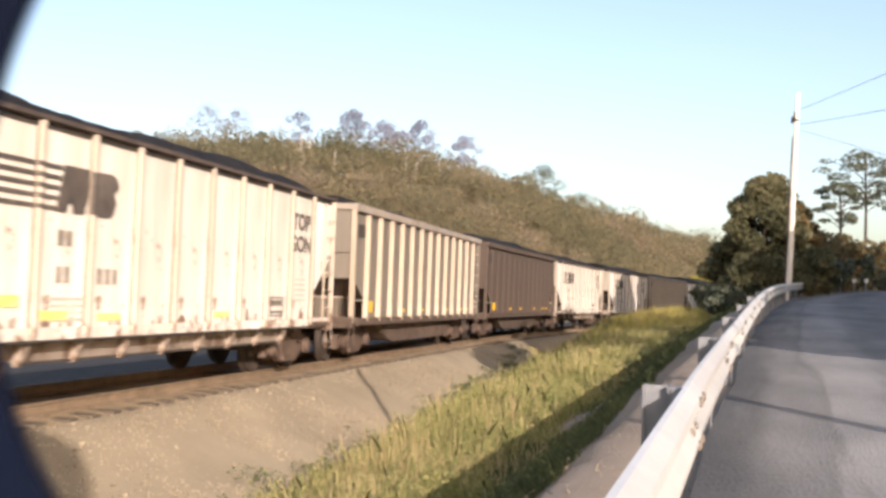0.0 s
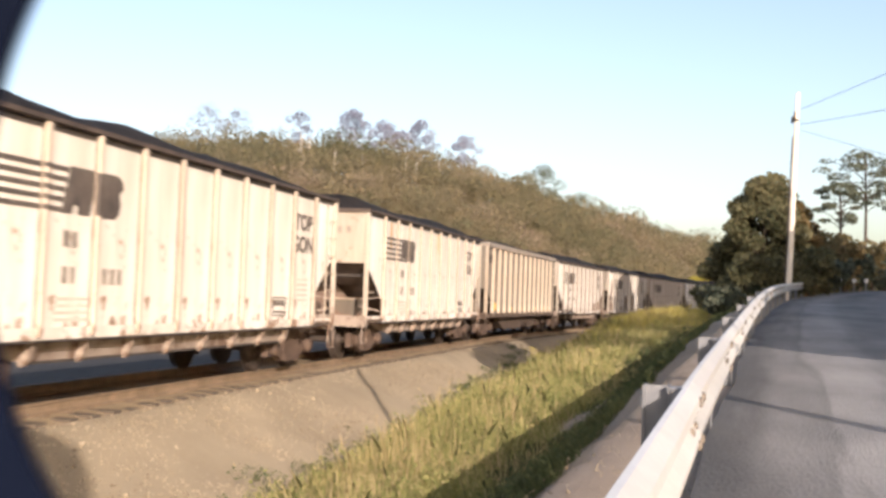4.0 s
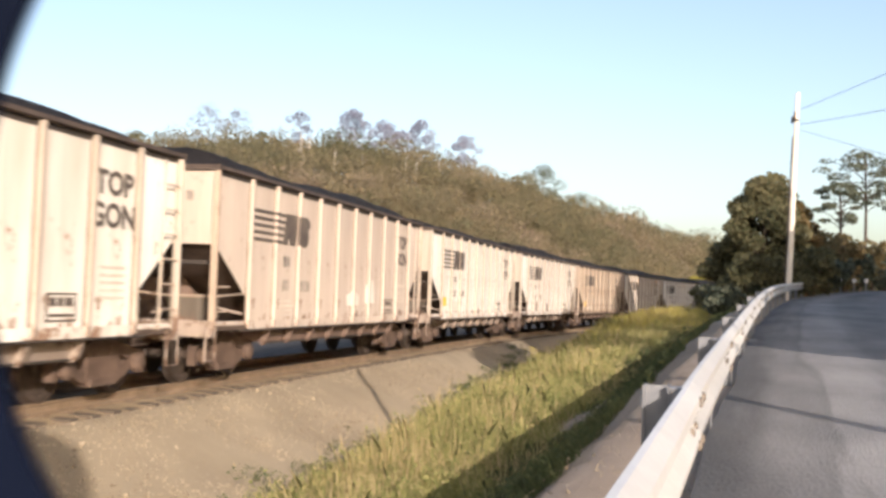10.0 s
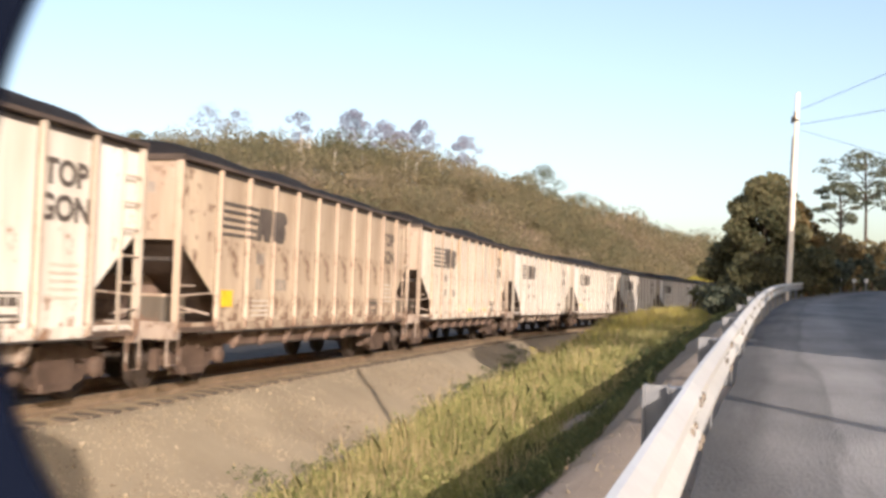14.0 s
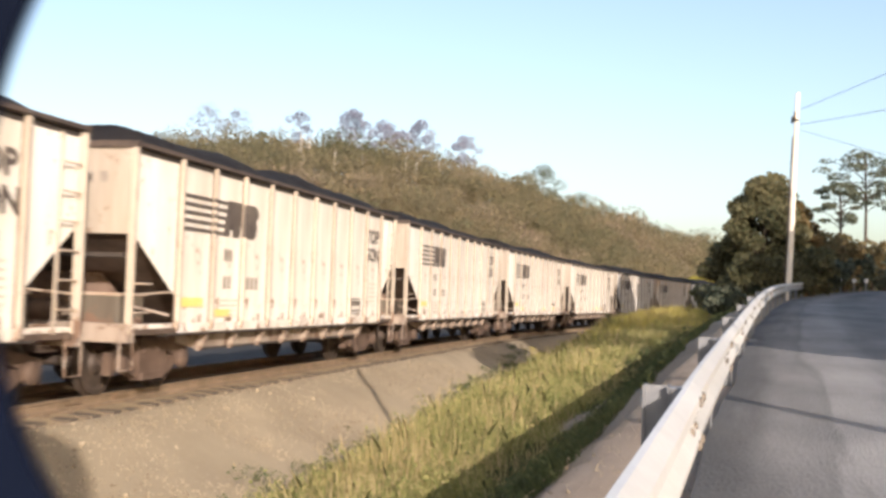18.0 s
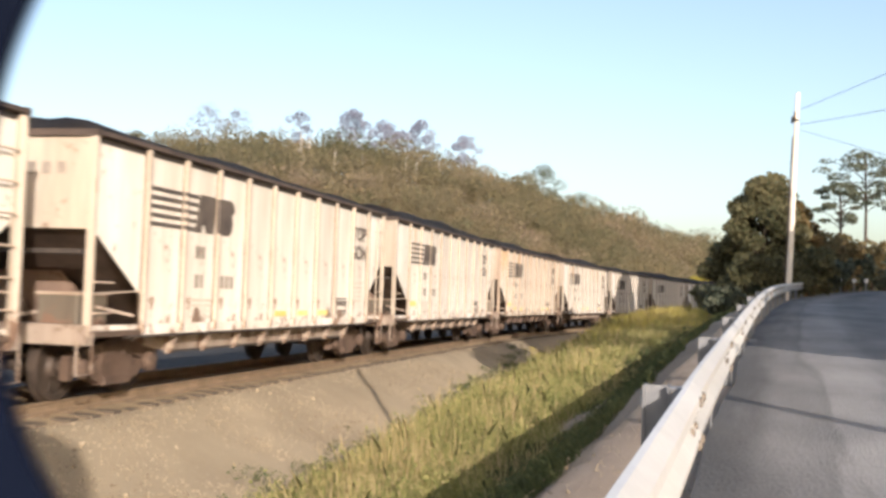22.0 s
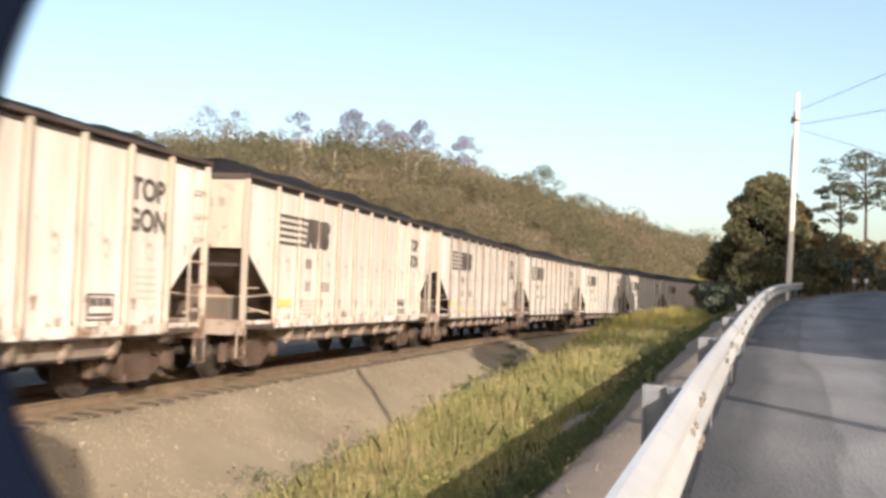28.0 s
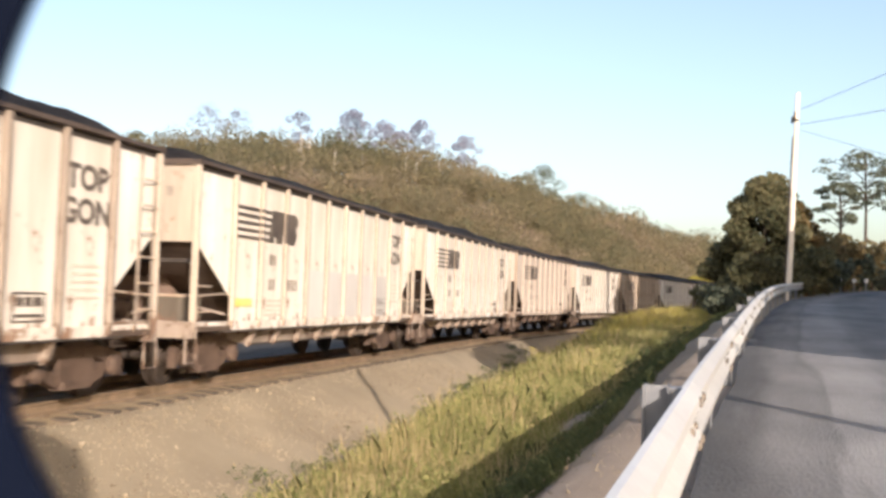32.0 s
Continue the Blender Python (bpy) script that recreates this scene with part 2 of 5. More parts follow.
TYRE = surface("black_rubber", (0.02, 0.02, 0.02), (0.04, 0.04, 0.04), 0.85, 5, 20, bump=0.1)
GLASS = surface("dark_window_glass", (0.015, 0.018, 0.02), (0.02, 0.024, 0.028), 0.08, 5, 20, bump=0.0, spec=0.6)


# ---- mesh tools ----
class Shape:
    """Collects vertices and faces of one mesh."""

    def __init__(self):
        self.v, self.f = [], []

    def add(self, verts, faces):
        o = len(self.v)
        self.v += [tuple(p) for p in verts]
        self.f += [tuple(i + o for i in q) for q in faces]
        return self

    def box(self, x0, x1, y0, y1, z0, z1, c=0.0):
        """A box with its upright edges chamfered by c."""
        if c:
            ring = [(x0 + c, y0), (x1 - c, y0), (x1, y0 + c), (x1, y1 - c), (x1 - c, y1), (x0 + c, y1), (x0, y1 - c), (x0, y0 + c)]
        else:
            ring = [(x0, y0), (x1, y0), (x1, y1), (x0, y1)]
        return self.prism([(x, y, z0) for x, y in ring], (0, 0, z1 - z0))

    def prism(self, ring, way):
        """A closed prism: a ring of points carried along way."""
        k = len(ring)
        top = [(p[0] + way[0], p[1] + way[1], p[2] + way[2]) for p in ring]
        faces = [tuple(range(k))[::-1], tuple(range(k, 2 * k))] + [(i, (i + 1) % k, k + (i + 1) % k, k + i) for i in range(k)]
        return self.add(list(ring) + top, faces)

    def tube(self, points, radius, sides=6, radius_end=None):
        """A round bar along points, tapering to radius_end."""
        pts = [Vector(p) for p in points]
        rings = []
        for i, p in enumerate(pts):
            way = (pts[min(i + 1, len(pts) - 1)] - pts[max(i - 1, 0)]).normalized()
            side = way.cross(Vector((0, 0, 1)) if abs(way.z) < 0.95 else Vector((1, 0, 0))).normalized()
            up = side.cross(way)
            r = radius if radius_end is None else radius + (radius_end - radius) * i / (len(pts) - 1)
            rings.append([p + (side * math.cos(a) + up * math.sin(a)) * r for a in (2 * math.pi * k / sides for k in range(sides))])
        verts = [q for ring in rings for q in ring]
        faces = [(i * sides + k, i * sides + (k + 1) % sides, (i + 1) * sides + (k + 1) % sides, (i + 1) * sides + k) for i in range(len(pts) - 1) for k in range(sides)]
        faces += [tuple(range(sides))[::-1], tuple(range(len(verts) - sides, len(verts)))]
        return self.add(verts, faces)

    def lathe(self, profile, axis="x", sides=20, at=(0, 0, 0)):
        """A turned form: (along, radius) points about an axis."""
        verts, faces = [], []
        for a, r in profile:
            for k in range(sides):
                t = 2 * math.pi * k / sides
                q = (a, r * math.cos(t), r * math.sin(t)) if axis == "x" else (r * math.cos(t), r * math.sin(t), a) if axis == "z" else (r * math.cos(t), a, r * math.sin(t))
                verts.append((q[0] + at[0], q[1] + at[1], q[2] + at[2]))
        for i in range(len(profile) - 1):
            for k in range(sides):
                faces.append((i * sides + k, i * sides + (k + 1) % sides, (i + 1) * sides + (k + 1) % sides, (i + 1) * sides + k))
        faces += [tuple(range(sides))[::-1], tuple(range(len(verts) - sides, len(verts)))]
        return self.add(verts, faces)

    def mesh(self, name, material, smooth=False):
        me = bpy.data.meshes.new(name)
        me.from_pydata(self.v, [], self.f)
        bm = bmesh.new()
        bm.from_mesh(me)
        bmesh.ops.recalc_face_normals(bm, faces=bm.faces)
        bm.to_mesh(me)
        bm.free()
        me.materials.append(material)
        if smooth:
            me.shade_smooth()
        return me


def part(name, shape, material, parent, label="", at=None, smooth=False):
    """One mesh object under a thing or a part. shape: a Shape, or a mesh that is already made."""
    me = shape.mesh(name, material, smooth) if isinstance(shape, Shape) else shape
    ob = new(name, me)
    ob.parent = parent
    if at is not None:
        ob.matrix_basis = at
    if label:
        ob["label"] = label
    return ob


def thing(name, label, category, group="", kind="", at=None):
    ob = tagged(new(name), label, category, group, kind)
    if at is not None:
        ob.matrix_basis = at
    return ob


def solid(name, shape, material, label, category="", group="", kind="", at=None, smooth=False):
    ob = tagged(new(name, shape.mesh(name, material, smooth) if isinstance(shape, Shape) else shape), label, category, group, kind)
    if at is not None:
        ob.matrix_basis = at
    return ob


def raw_mesh(name, verts, faces_per, material):
    """A large mesh of separate pieces from an array (pieces, corners, 3)."""
    me = bpy.data.meshes.new(name)
    n, k, _ = verts.shape
    me.vertices.add(n * k)
    me.vertices.foreach_set("co", verts.reshape(-1).astype(np.float32))
    f = np.array(faces_per)
    idx = (np.arange(n)[:, None, None] * k + f[None]).reshape(-1)
    me.loops.add(len(idx))
    me.loops.foreach_set("vertex_index", idx.astype(np.int32))
    me.polygons.add(n * len(f))
    me.polygons.foreach_set("loop_start", np.arange(n * len(f), dtype=np.int32) * f.shape[1])
    me.update(calc_edges=True)
    me.validate()
    me.materials.append(material)
    return me


# ---- the lie of the land ----
BEND, BEND_FROM, BEND_TO = 0.00307, 30.0, 130.0


def track_x(y):
    """How far the track's centre line has swung to the right at y."""
    d = min(max(y - BEND_FROM, 0.0), BEND_TO - BEND_FROM)
    x = BEND * d * d / 2
    return x + (y - BEND_TO) * BEND * d if y > BEND_TO else x


# Along y: the guardrail's line, which is also the road's near edge, and the height of its top.
RAIL_Y = (-60.0, -20.0, 0.0, 3.0, 6.0, 10.0, 14.0, 18.0, 24.0, 32.0, 45.0, 60.0, 75.0, 90.0, 110.0)
RAIL_X = (7.60, 8.30, 8.868, 9.004, 9.165, 9.412, 9.691, 9.995, 10.498, 11.26, 12.708, 15.05, 18.31, 22.68, 30.2)
RAIL_Z = (0.20, 0.69, 1.118, 1.190, 1.270, 1.379, 1.520, 1.685, 1.925, 2.205, 2.565, 2.977, 3.402, 3.844, 4.20)
RAIL_HIGH = 0.715


def glide(y, values):
    """A smooth curve through the values along RAIL_Y, straight on past its ends."""
    k = len(RAIL_Y) - 1
    slope = [(values[min(i + 1, k)] - values[max(i - 1, 0)]) / (RAIL_Y[min(i + 1, k)] - RAIL_Y[max(i - 1, 0)]) for i in range(k + 1)]
    if y <= RAIL_Y[0]:
        return values[0] + (y - RAIL_Y[0]) * slope[0]
    if y >= RAIL_Y[k]:
        return values[k] + (y - RAIL_Y[k]) * slope[k]
    i = max(j for j in range(k) if RAIL_Y[j] <= y)
    h = RAIL_Y[i + 1] - RAIL_Y[i]
    t = (y - RAIL_Y[i]) / h
    return (1 + 2 * t) * (1 - t) ** 2 * values[i] + t * (1 - t) ** 2 * h * slope[i] + t * t * (3 - 2 * t) * values[i + 1] + t * t * (t - 1) * h * slope[i + 1]


@functools.lru_cache(None)
def rail_x(y):
    return glide(y, RAIL_X)


@functools.lru_cache(None)
def road_z(y):
    return glide(min(max(y, -60.0), 110.0), RAIL_Z) - RAIL_HIGH


def ease(a, b, x):
    t = min(max((x - a) / (b - a), 0.0), 1.0)
    return t * t * (3 - 2 * t)


def shoulder(y):
    """Where the flat gravel shoulder behind the guardrail breaks off into the ditch."""
    return -0.95 - 0.015 * max(0.0, min(y, 40.0) - 8.0)


def ground_z(x, y):
    w, u = x - track_x(y), x - rail_x(y)
    left = -1.0 + 0.5 * ease(-5, -30, w)
    ditch = -1.12 + 1.9 * ease(15, 58, y) * ease(2.6, 5.5, w) + 0.10 * noise.noise((x * 0.5, y * 0.3, 0))
    z = left + (ditch - left) * ease(-4, 3, w)
    if u > -6.0:
        edge = shoulder(y)
        drop = max(edge - u, 0.0)
        bank = road_z(y) - 0.07 + 0.04 * max(min(u, 0.0), edge) - 0.80 * min(drop, 1.1) - 0.25 * max(drop - 1.1, 0.0)
        z = max(bank, z) if u < -0.3 else bank
    if u > 8.0:
        z += 1.2 * ease(8.0, 16.0, u)
    return z + 0.03 * noise.noise((x * 1.7, y * 1.7, 3))


def spread(near, far, first, growth):
    out, s, p = [], first, near
    while p < far:
        out.append(p)
        p += s
        s *= growth
    return out + [far]


xs = [-v for v in spread(6, 2600, 1.0, 1.22)[::-1]] + [-5 + 0.5 * i for i in range(60)] + spread(25.5, 2600, 1.2, 1.22)
ys = [-v for v in spread(10, 2600, 2.0, 1.25)[::-1]] + [-8 + 1.0 * i for i in range(120)] + spread(113, 2600, 2.5, 1.22)
land = Shape()
land.add([(x, y, ground_z(x, y)) for y in ys for x in xs], [(j * len(xs) + i, j * len(xs) + i + 1, (j + 1) * len(xs) + i + 1, (j + 1) * len(xs) + i) for j in range(len(ys) - 1) for i in range(len(xs) - 1)])
solid("ground", land, SOIL, "brown soil and dry weeds between railway and road", "ground", kind="structure", smooth=True)

# Ballast bed with its sloping shoulders.
bed = Shape()
prof = [(-3.6, -1.15), (-2.6, -0.75), (-1.7, -0.33), (-1.40, -0.22), (-1.2, -0.36), (0, -0.36), (1.2, -0.36), (1.37, -0.20), (1.46, -0.205), (1.7, -0.30), (2.2, -0.55), (2.7, -0.83), (3.3, -1.08), (3.6, -1.25)]
by = [-30 + 0.6 * i for i in range(140)] + [54 + 3 * i for i in range(60)]
bed.add([(track_x(y) + w, y, z + (0.05 * noise.noise((w * 2.2, y * 0.9, 7)) + 0.06 * noise.noise((w * 0.8, y * 0.25, 2)) if abs(w) > 1.6 else 0)) for y in by for w, z in prof],
        [(j * len(prof) + i, j * len(prof) + i + 1, (j + 1) * len(prof) + i + 1, (j + 1) * len(prof) + i) for j in range(len(by) - 1) for i in range(len(prof) - 1)])
solid("ballast_bed", bed, BED, "pale brown crushed stone bed under the railway", "ballast", kind="structure", smooth=True)

# Road surface.
road = Shape()
ry = [-60 + 2 * i for i in range(90)]
ru = [-0.06, 0.5, 1.2, 2.2, 3.4, 4.6, 5.8, 6.9, 7.2]
road.add([(rail_x(y) + u + (0.08 * noise.noise((y * 0.8, 5, 0)) if u < 0 else 0), y, road_z(y) + 0.02 + 0.05 * (1 - abs(u - 3.7) / 3.7)) for y in ry for u in ru],
         [(j * len(ru) + i, j * len(ru) + i + 1, (j + 1) * len(ru) + i + 1, (j + 1) * len(ru) + i) for j in range(len(ry) - 1) for i in range(len(ru) - 1)])
road_ob = solid("road", road, ASPHALT, "worn grey asphalt road climbing into a right bend", "road", kind="structure", smooth=True)
uv = road_ob.data.uv_layers.new(name="along")
for lp in road_ob.data.loops:
    j, i = divmod(lp.vertex_index, len(ru))
    uv.data[lp.index].uv = (ru[i], ry[j] / 10)

# Gravel shoulder behind the guardrail, its far edge worn and uneven.
strip = Shape()
gy = [-20 + 0.35 * i for i in range(300)]
gu = [0.02, -0.25, -0.5, -0.75, -0.92]
strip.add([(rail_x(y) + u + (0.09 * noise.noise((y * 1.1, 8, 0)) + 0.06 * noise.noise((y * 3.7, 2, 0)) if u < -0.9 else 0), y, road_z(y) - 0.058 + 0.04 * u + 0.022 * noise.noise((u * 5, y * 3, 4)) - (0.07 if u < -0.9 else 0)) for y in gy for u in gu],
          [(j * len(gu) + i, j * len(gu) + i + 1, (j + 1) * len(gu) + i + 1, (j + 1) * len(gu) + i) for j in range(len(gy) - 1) for i in range(len(gu) - 1)])
solid("gravel_shoulder", strip, GRAVEL, "tan gravel shoulder behind the guardrail posts", "shoulder", kind="structure", smooth=True)


# ---- railway track ----
def rail_bar(w):
    s = Shape()
    ring = [(-0.07, -0.17), (0.07, -0.17), (0.07, -0.15), (0.012, -0.12), (0.012, -0.045), (0.037, -0.03), (0.037, 0.0), (-0.037, 0.0), (-0.037, -0.03), (-0.012, -0.045), (-0.012, -0.12), (-0.07, -0.15)]
    pts = [-30 + 2.0 * i for i in range(110)]
    k = len(ring)
    s.add([(track_x(y) + w + a, y, z) for y in pts for a, z in ring], [(j * k + i, j * k + (i + 1) % k, (j + 1) * k + (i + 1) % k, (j + 1) * k + i) for j in range(len(pts) - 1) for i in range(k)])
    return s


track = thing("railway_track", "single railway track with rusty rails on wooden ties", "railway track", kind="structure")
for w in (-0.755, 0.755):
    part("rail", rail_bar(w), RAIL, track, "rusty steel rail")
tie_mesh = Shape().box(-1.3, 1.3, -0.115, 0.115, -0.36, -0.175, 0.012).mesh("tie", TIE)
plate_mesh = Shape().box(-0.15, 0.15, -0.09, 0.09, -0.176, -0.160).mesh("tie_plate", RAIL)
rnd = random.Random(4)
for i in range(250):
    y = -12 + 0.54 * i
    a = math.degrees(math.atan(BEND * max(min(y, BEND_TO) - BEND_FROM, 0)))
    tie = part("tie", tie_mesh, TIE, track, at=pose(track_x(y) + rnd.uniform(-0.05, 0.06), y + rnd.uniform(-0.03, 0.03), rnd.uniform(-0.012, 0.008), 0, 0, -a + rnd.uniform(-1.5, 1.5)))
    if 8 < y < 32:
        part("tie_plate", plate_mesh, RAIL, tie, at=pose(0.755, 0, 0))

fines = Shape()
fw = [-1.36, -0.7, 0.0, 0.7, 1.05, 1.16, 1.37]
fines.add([(track_x(y) + w + (0.05 * noise.noise((y * 2.1, w, 1)) if abs(w) > 1.1 else 0), y, (-0.168 if -1.25 < w < 1.1 else -0.20 if w < 1.3 else -0.225) + 0.018 * noise.noise((w * 4, y * 4, 5))) for y in by for w in fw],
          [(j * len(fw) + i, j * len(fw) + i + 1, (j + 1) * len(fw) + i + 1, (j + 1) * len(fw) + i) for j in range(len(by) - 1) for i in range(len(fw) - 1)])
solid("track_fines", fines, FINES, "brown rust-stained fines packed between the ties", "ballast", kind="structure", smooth=True)

# Sheet beyond the track, coloured as dark as the shade behind the train.
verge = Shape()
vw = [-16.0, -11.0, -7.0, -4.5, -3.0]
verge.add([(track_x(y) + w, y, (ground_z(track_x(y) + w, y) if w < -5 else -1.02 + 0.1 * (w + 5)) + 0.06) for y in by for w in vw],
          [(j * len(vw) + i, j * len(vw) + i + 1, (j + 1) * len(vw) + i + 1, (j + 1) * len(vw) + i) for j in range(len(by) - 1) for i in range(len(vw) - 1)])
solid("cinder_verge", verge, VERGE_SHADE, "ground behind the railway, coloured dark for the train's shade", "ground", kind="structure", smooth=True)


# ---- coal cars ----
BODY = 6.75       # half the body's length
SIDE = 1.60       # half its width
TOP, SILL = 3.56, 0.95
REAR = 6.25       # where the hopper cars end behind
FRONT = 6.50      # and before
POSTS = [-5.13 + 1.135 * i for i in range(10)]


def letters(text, height):
    c = bpy.data.curves.new("lettering", "FONT")
    c.body, c.size, c.align_x, c.offset = text, height / 0.70, "CENTER", 0.017
    ob = bpy.data.objects.new("lettering", c)
    scene.collection.objects.link(ob)
    me = bpy.data.meshes.new_from_object(ob.evaluated_get(bpy.context.evaluated_depsgraph_get()))
    bpy.data.objects.remove(ob)
    me.materials.append(MARK)
    return me


TEXT_TOP, TEXT_GON = letters("TOP", 0.30), letters("GON", 0.30)
ON_SIDE = Matrix(((0, 0, 1, 0), (1, 0, 0, 0), (0, 1, 0, 0), (0, 0, 0, 1)))   # text plane onto the car's side


def flat(y0, y1, z0, z1, proud=0.0):
    """A thin painted field or plate on the side."""
    return Shape().box(SIDE - 0.030, SIDE - 0.022 + proud, y0, y1, z0, z1)


def blot(yc, z0, half, height, seed, peak=0.45):
    """A rounded sprayed patch with an uneven edge, standing on z0."""
    r = random.Random(seed)
    ring = [(SIDE - 0.028, yc - half, z0)]
    for i in range(11):
        a = math.pi * i / 10
        ring.append((SIDE - 0.028, yc - half * math.cos(a) * r.uniform(0.85, 1.1), z0 + height * (1 - peak + peak * math.sin(a) ** (1 if peak < 0.5 else 3)) * r.uniform(0.85, 1.08)))
    ring.append((SIDE - 0.028, yc + half, z0))
    return Shape().prism(ring, (0.010, 0, 0))


# Running gear, shared by all cars.
side_frame = Shape().prism([(1.02, y, z) for y, z in ((-0.34, 0.20), (0.34, 0.20), (0.40, 0.30), (0.40, 0.76), (0.34, 0.80), (-0.34, 0.80), (-0.40, 0.76), (-0.40, 0.30))], (0.17, 0, 0))
for e in (-1, 1):
    side_frame.prism([(1.03, e * y, z) for y, z in ((0.38, 0.78), (0.38, 0.62), (0.76, 0.50), (1.12, 0.52), (1.12, 0.62), (0.84, 0.68))], (0.14, 0, 0))
    side_frame.prism([(1.03, e * y, z) for y, z in ((0.38, 0.38), (0.38, 0.21), (0.62, 0.30), (0.78, 0.42), (0.76, 0.52), (0.62, 0.50))], (0.14, 0, 0))
    side_frame.box(1.03, 1.17, min(e * 1.06, e * 1.15), max(e * 1.06, e * 1.15), 0.30, 0.60).box(1.17, 1.215, e * 0.20 - 0.10, e * 0.20 + 0.10, 0.60, 0.72, 0.02)
side_frame.box(0.99, 1.215, -0.36, 0.36, 0.19, 0.30, 0.03)
SIDE_FRAME = side_frame.mesh("side_frame", TRUCK)
CAP = Shape().lathe([(1.15, 0.15), (1.23, 0.15), (1.27, 0.10), (1.28, 0.04)], "x", 12).mesh("bearing_cap", TRUCK)
SPRING = Shape().lathe([(0.32, 0.055), (0.36, 0.075), (0.40, 0.055), (0.44, 0.075), (0.48, 0.055), (0.52, 0.075), (0.56, 0.055)], "z", 8).mesh("spring", DARK)
BOLSTER = Shape().box(-1.15, 1.15, -0.22, 0.22, 0.50, 0.86, 0.04).mesh("bolster", TRUCK)
wheel_prof = [(0.66, 0.10), (0.66, 0.30), (0.685, 0.44), (0.69, 0.485), (0.715, 0.485), (0.725, 0.457), (0.82, 0.452), (0.82, 0.38), (0.775, 0.34), (0.77, 0.18), (0.83, 0.13), (0.83, 0.085)]
axle = Shape().lathe([(-1.14, 0.075), (1.14, 0.075)], "x", 10).lathe(wheel_prof, "x", 24).lathe([(-a, r) for a, r in wheel_prof], "x", 24)
axle.box(0.765, 0.785, -0.36, -0.22, -0.05, 0.05).box(0.765, 0.785, 0.22, 0.36, -0.05, 0.05)
WHEELSET = axle.mesh("wheelset", WHEEL)
KNUCKLE = Shape().box(-0.12, 0.12, -0.52, 0.0, 0.72, 0.98, 0.03).box(-0.19, 0.10, -0.62, -0.40, 0.68, 1.02, 0.05).mesh("coupler", TRUCK)
TRUCK_AT = 5.35


def add_trucks(car, behind=TRUCK_AT, rear_end=BODY, ahead=TRUCK_AT, front_end=BODY):
    for end in (-1, 1):
        truck = part("truck", BOLSTER, TRUCK, car, "brown cast steel truck", at=pose(0, behind if end > 0 else -ahead, 0))
        for s in (0, 180):
            part("side_frame", SIDE_FRAME, TRUCK, truck, at=pose(0, 0, 0, 0, 0, s))
            for dy in (-0.16, 0.0, 0.16):
                part("spring", SPRING, DARK, truck, at=pose(1.10 if s == 0 else -1.10, dy, 0.02))
        for dy in (-0.89, 0.89):
            part("wheelset", WHEELSET, WHEEL, truck, at=pose(0, dy, 0.457))
            part("bearing_cap", CAP, TRUCK, truck, at=pose(0, dy, 0.457))
        part("coupler", KNUCKLE, TRUCK, car, at=pose(0, rear_end if end > 0 else -front_end, 0, 0, 0, 0 if end < 0 else 180))


def heap(seed, rise):
    """A trimmed load of coal, heaped along the middle and low at the ends."""
    s = Shape()
    nx, ny = 9, 44
    verts = []
    for j in range(ny + 1):
        for i in range(nx + 1):
            a, b = i / nx * 2 - 1, j / ny * 2 - 1
            h = rise * (1 - abs(a) ** 3.2) * min(1, (1 - abs(b)) * 7) * (0.85 + 0.3 * noise.noise((seed * 3.1, b * 3.2, 0.3)))
            verts.append((a * (SIDE - 0.07), -0.12 + b * 6.26, TOP - 0.03 + max(h, 0) + 0.05 * noise.noise((a * 4, b * 16, seed))))
    s.add(verts, [(j * (nx + 1) + i, j * (nx + 1) + i + 1, (j + 1) * (nx + 1) + i + 1, (j + 1) * (nx + 1) + i) for j in range(ny) for i in range(nx)])
    return s.mesh("coal_load", COAL, True)


HEAPS = [heap(i, r) for i, r in enumerate((0.50, 0.41, 0.54, 0.46))]


def rungs(car, mat, y0, y1, x, zs):
    for z in zs:
        part("rung", Shape().tube([(x - 0.06, y0, z), (x, y0, z), (x, y1, z), (x - 0.06, y1, z)], 0.014, 5), mat, car)


